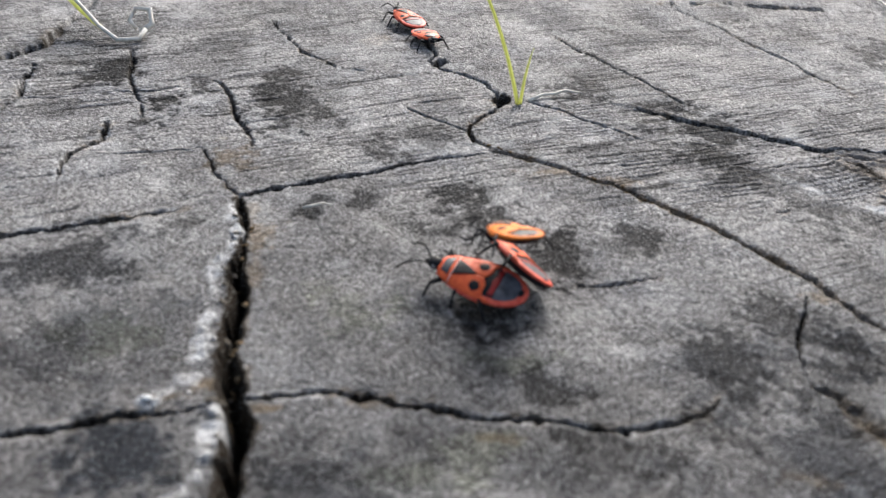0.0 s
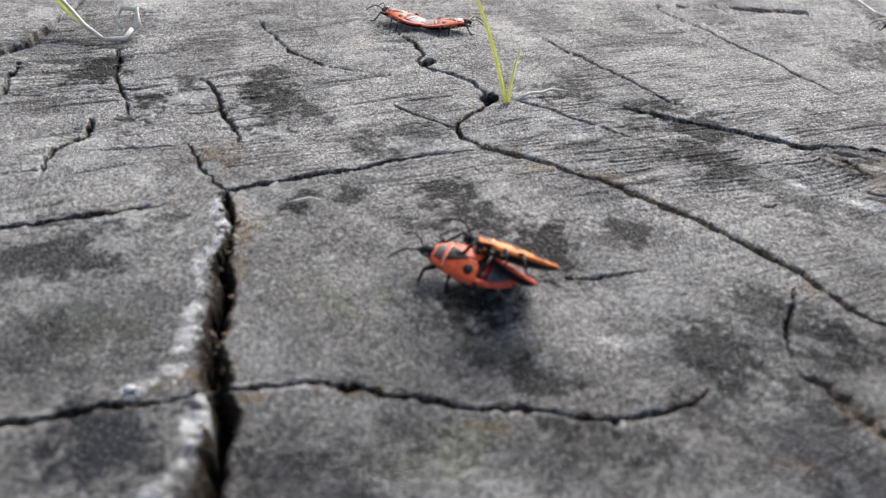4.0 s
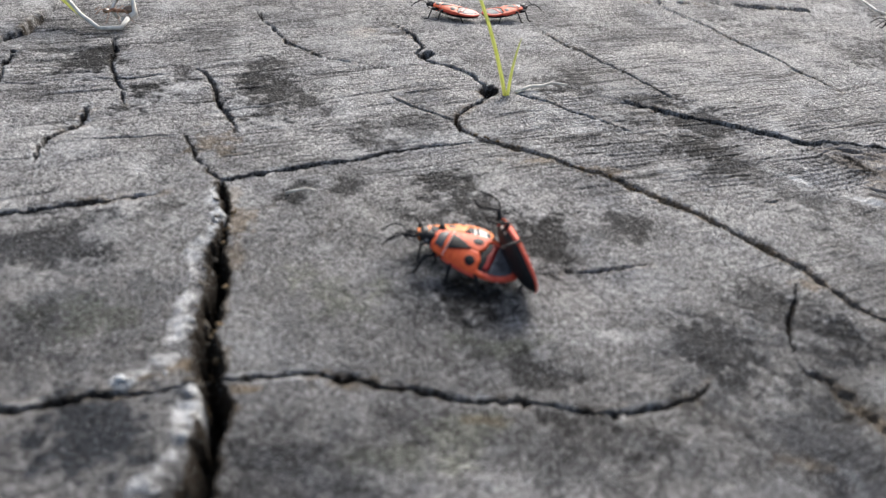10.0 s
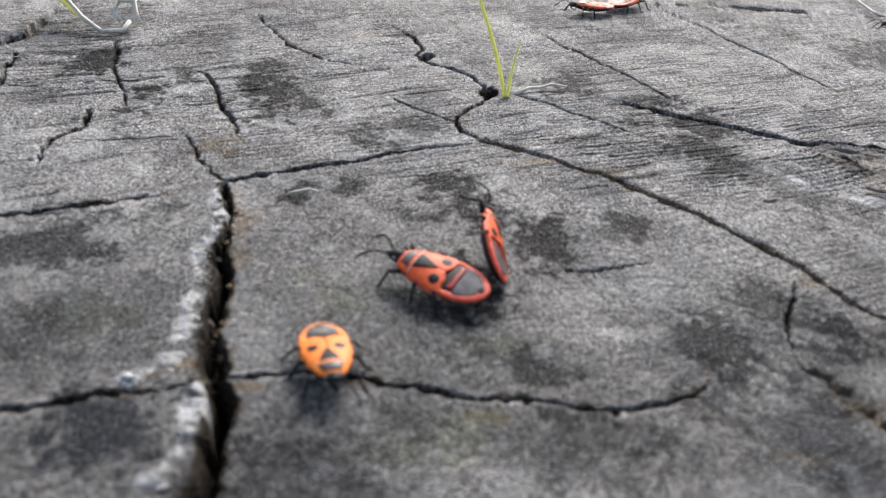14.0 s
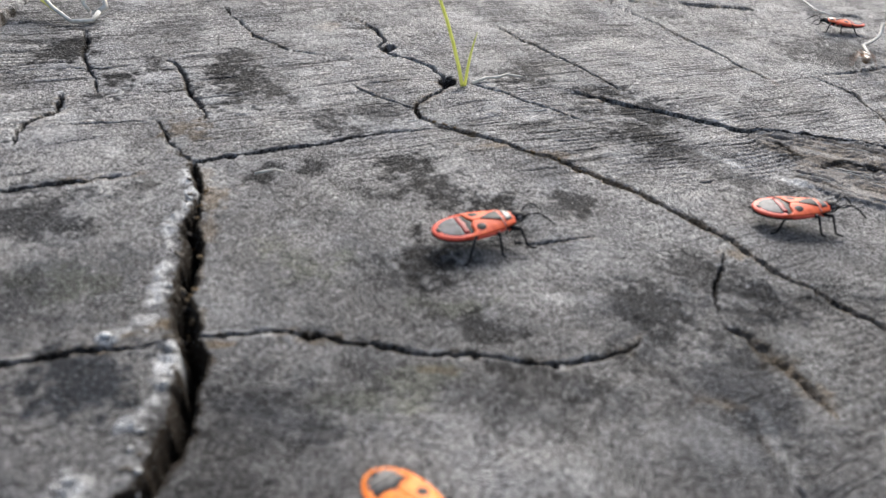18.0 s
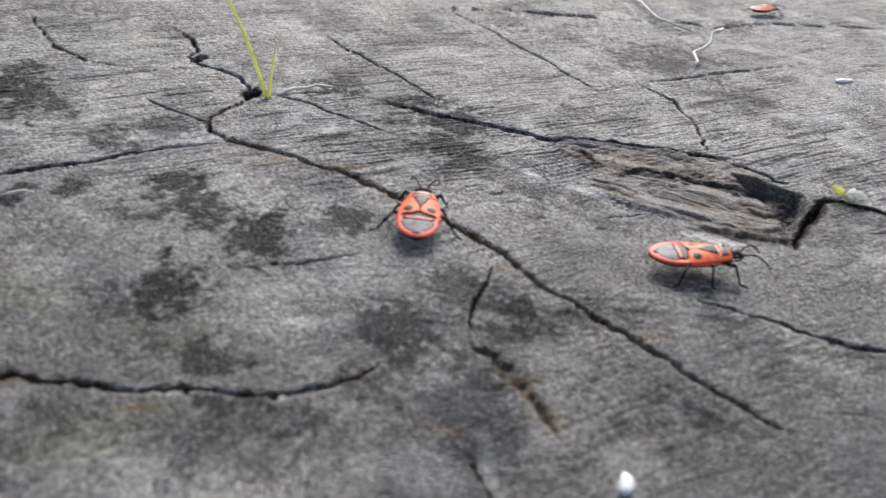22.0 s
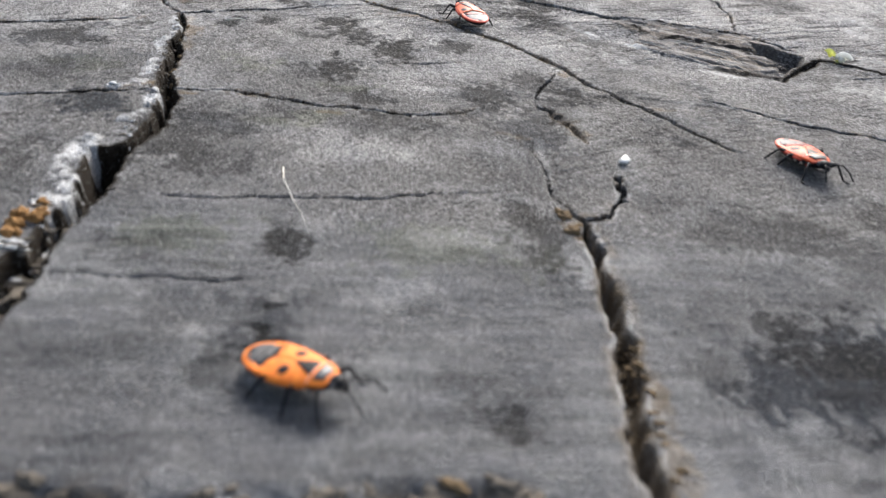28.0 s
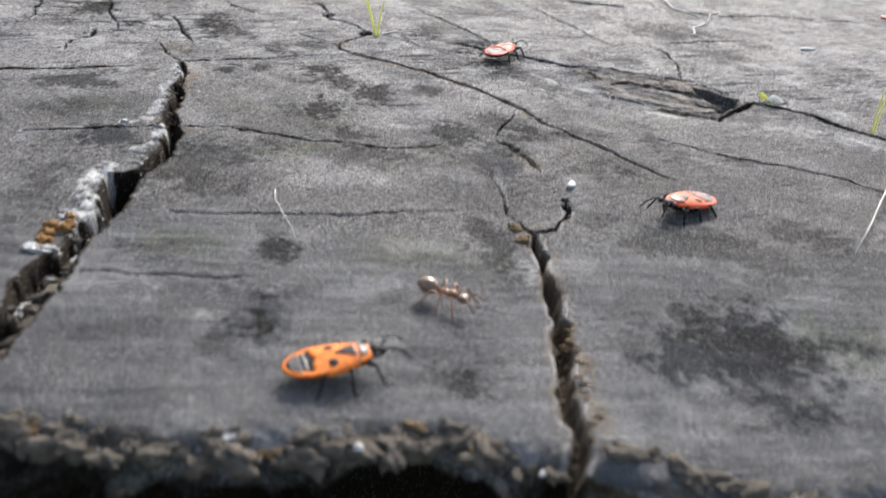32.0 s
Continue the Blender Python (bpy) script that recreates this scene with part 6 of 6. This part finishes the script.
    walk(bug_e, bug_rows([
        (0, -0.58, 11.49, 0.17, -70, 4, 0),
        (1, -0.56, 11.51, 0.17, -67, 4, 0),
        (2, -0.53, 11.8, 0.17, -59, 4, 0),
        (3, -0.42, 12.07, 0.17, -31, 4, 0),
        (3.5, -0.32, 12.12, 0.17, -15, 4, 0),
        (5.5, 0.22, 12.55, 0.17, 51, 4, 0),
        (6, 0.22, 12.58, 0.17, 49, 4, 0),
        (7, 0.36, 12.54, 0.17, 40, 4, 0),
        (8, 0.46, 12.65, 0.17, 36, 4, 0),
        (9, 0.56, 12.57, 0.17, 27, 4, 0),
        (10, 0.75, 12.75, 0.17, 28, 4, 0),
        (11, 1.25, 13.01, 0.17, 32, 4, 0),
        (12, 1.71, 13.31, 0.17, 33, 4, 0),
        (12.5, 1.91, 13.48, 0.17, 34, 4, 0),
        (13, 2.22, 13.7, 0.17, 36, 4, 0),
        (13.5, 2.54, 13.84, 0.17, 37, 4, 0),
        (15, 3.5, 14.7, 0.175, 37, 0, 0),
        (17, 5, 17, 0.175, 40, 0, 0),
        (20, 6.5, 20.6, 0.175, 40, 0, 0),
        (32, 6.5, 21.1, 0.175, 40, 0, 0),
    ]))
    walk(bug_f, bug_rows([
        (0, 7.45, 13.62, 0.175, 176, 0, 0),
        (20, 7.43, 13.72, 0.175, 176, 0, 0),
        (20.2, 7.6, 13.9, 0.175, 100, 0, 0),
        (20.5, 8.15, 14.44, 0.175, 42, 0, 0),
        (21, 8.74, 15.07, 0.175, 42, 0, 0),
        (21.5, 9.6, 15.6, 0.175, 35, 0, 0),
        (22, 10.1, 16, 0.175, 30, 0, 0),
        (22.5, 10.9, 16.3, 0.175, 10, 0, 0),
        (23, 11.3, 16.2, 0.175, -10, 0, 0),
        (25, 13, 16, 0.175, 0, 0, 0),
        (32, 13.5, 16, 0.175, 0, 0, 0),
    ]))
    walk(ant, [(t, pose(x * U, y * U, z * U, 0, 0, turn)) for t, x, y, z, turn in [
        (0, -3.0, -0.9, 0.0, 10), (28.6, -3.0, -0.9, 0.0, 10), (29.2, -0.8, -0.5, 0.0, 30), (29.5, -0.1, 0.0, 0.0, 35), (30, 0.62, 0.52, 0.0, 20), (30.5, 1.55, 0.54, 0.0, 0),
        (31, 1.96, 0.46, 0.0, -30), (31.5, 1.90, 0.40, 0.0, -32), (32, 1.93, 0.36, 0.0, -32)]])
    walk(far_ant, [(t, pose(x * U, y * U, 0.0, 0, 0, turn)) for t, x, y, turn in [
        (0, 12.0, 6.5, 150), (15.6, 12.0, 6.5, 150), (16.4, 8.3, 7.9, 160), (16.8, 5.9, 8.9, 150), (17, 5.22, 9.21, 100), (17.3, 5.7, 10.0, 60), (18, 6.95, 11.73, 70), (18.5, 6.5, 12.9, 110), (19, 6.47, 13.05, 120),
        (20, 6.52, 13.2, 100), (20.5, 7.1, 13.75, 50), (22, 8.5, 17.5, 60), (24, 9.0, 22.0, 80), (32, 9.0, 24.0, 80)]])
    walk(pale_ant, [(t, pose(x * U, y * U, 0.06 * U, 0, 0, turn)) for t, x, y, turn in [
        (0, -3.13, 20.17, 250), (7.5, -3.13, 20.17, 250), (10, -4.63, 11.17, 206), (11, -5.06, 10.96, 206), (12, -5.56, 10.49, 223), (14.5, -8.56, 8.99, 210), (32, -8.76, 8.89, 210)]])
    gait(bug_a, [(12.2, 17.6), (18.0, 24.0), (24.2, 31.0)])
    gait(bug_b, [(13.6, 21.2), (24.0, 30.2)])
    gait(bug_c, [(0.0, 13.4), (13.6, 16.6), (18.0, 28.0), (29.0, 32.0)])
    gait(bug_f, [(20.0, 23.5)])
    gait(bug_d, [(0.0, 20.0)])
    gait(bug_e, [(0.0, 20.0)])


motions()
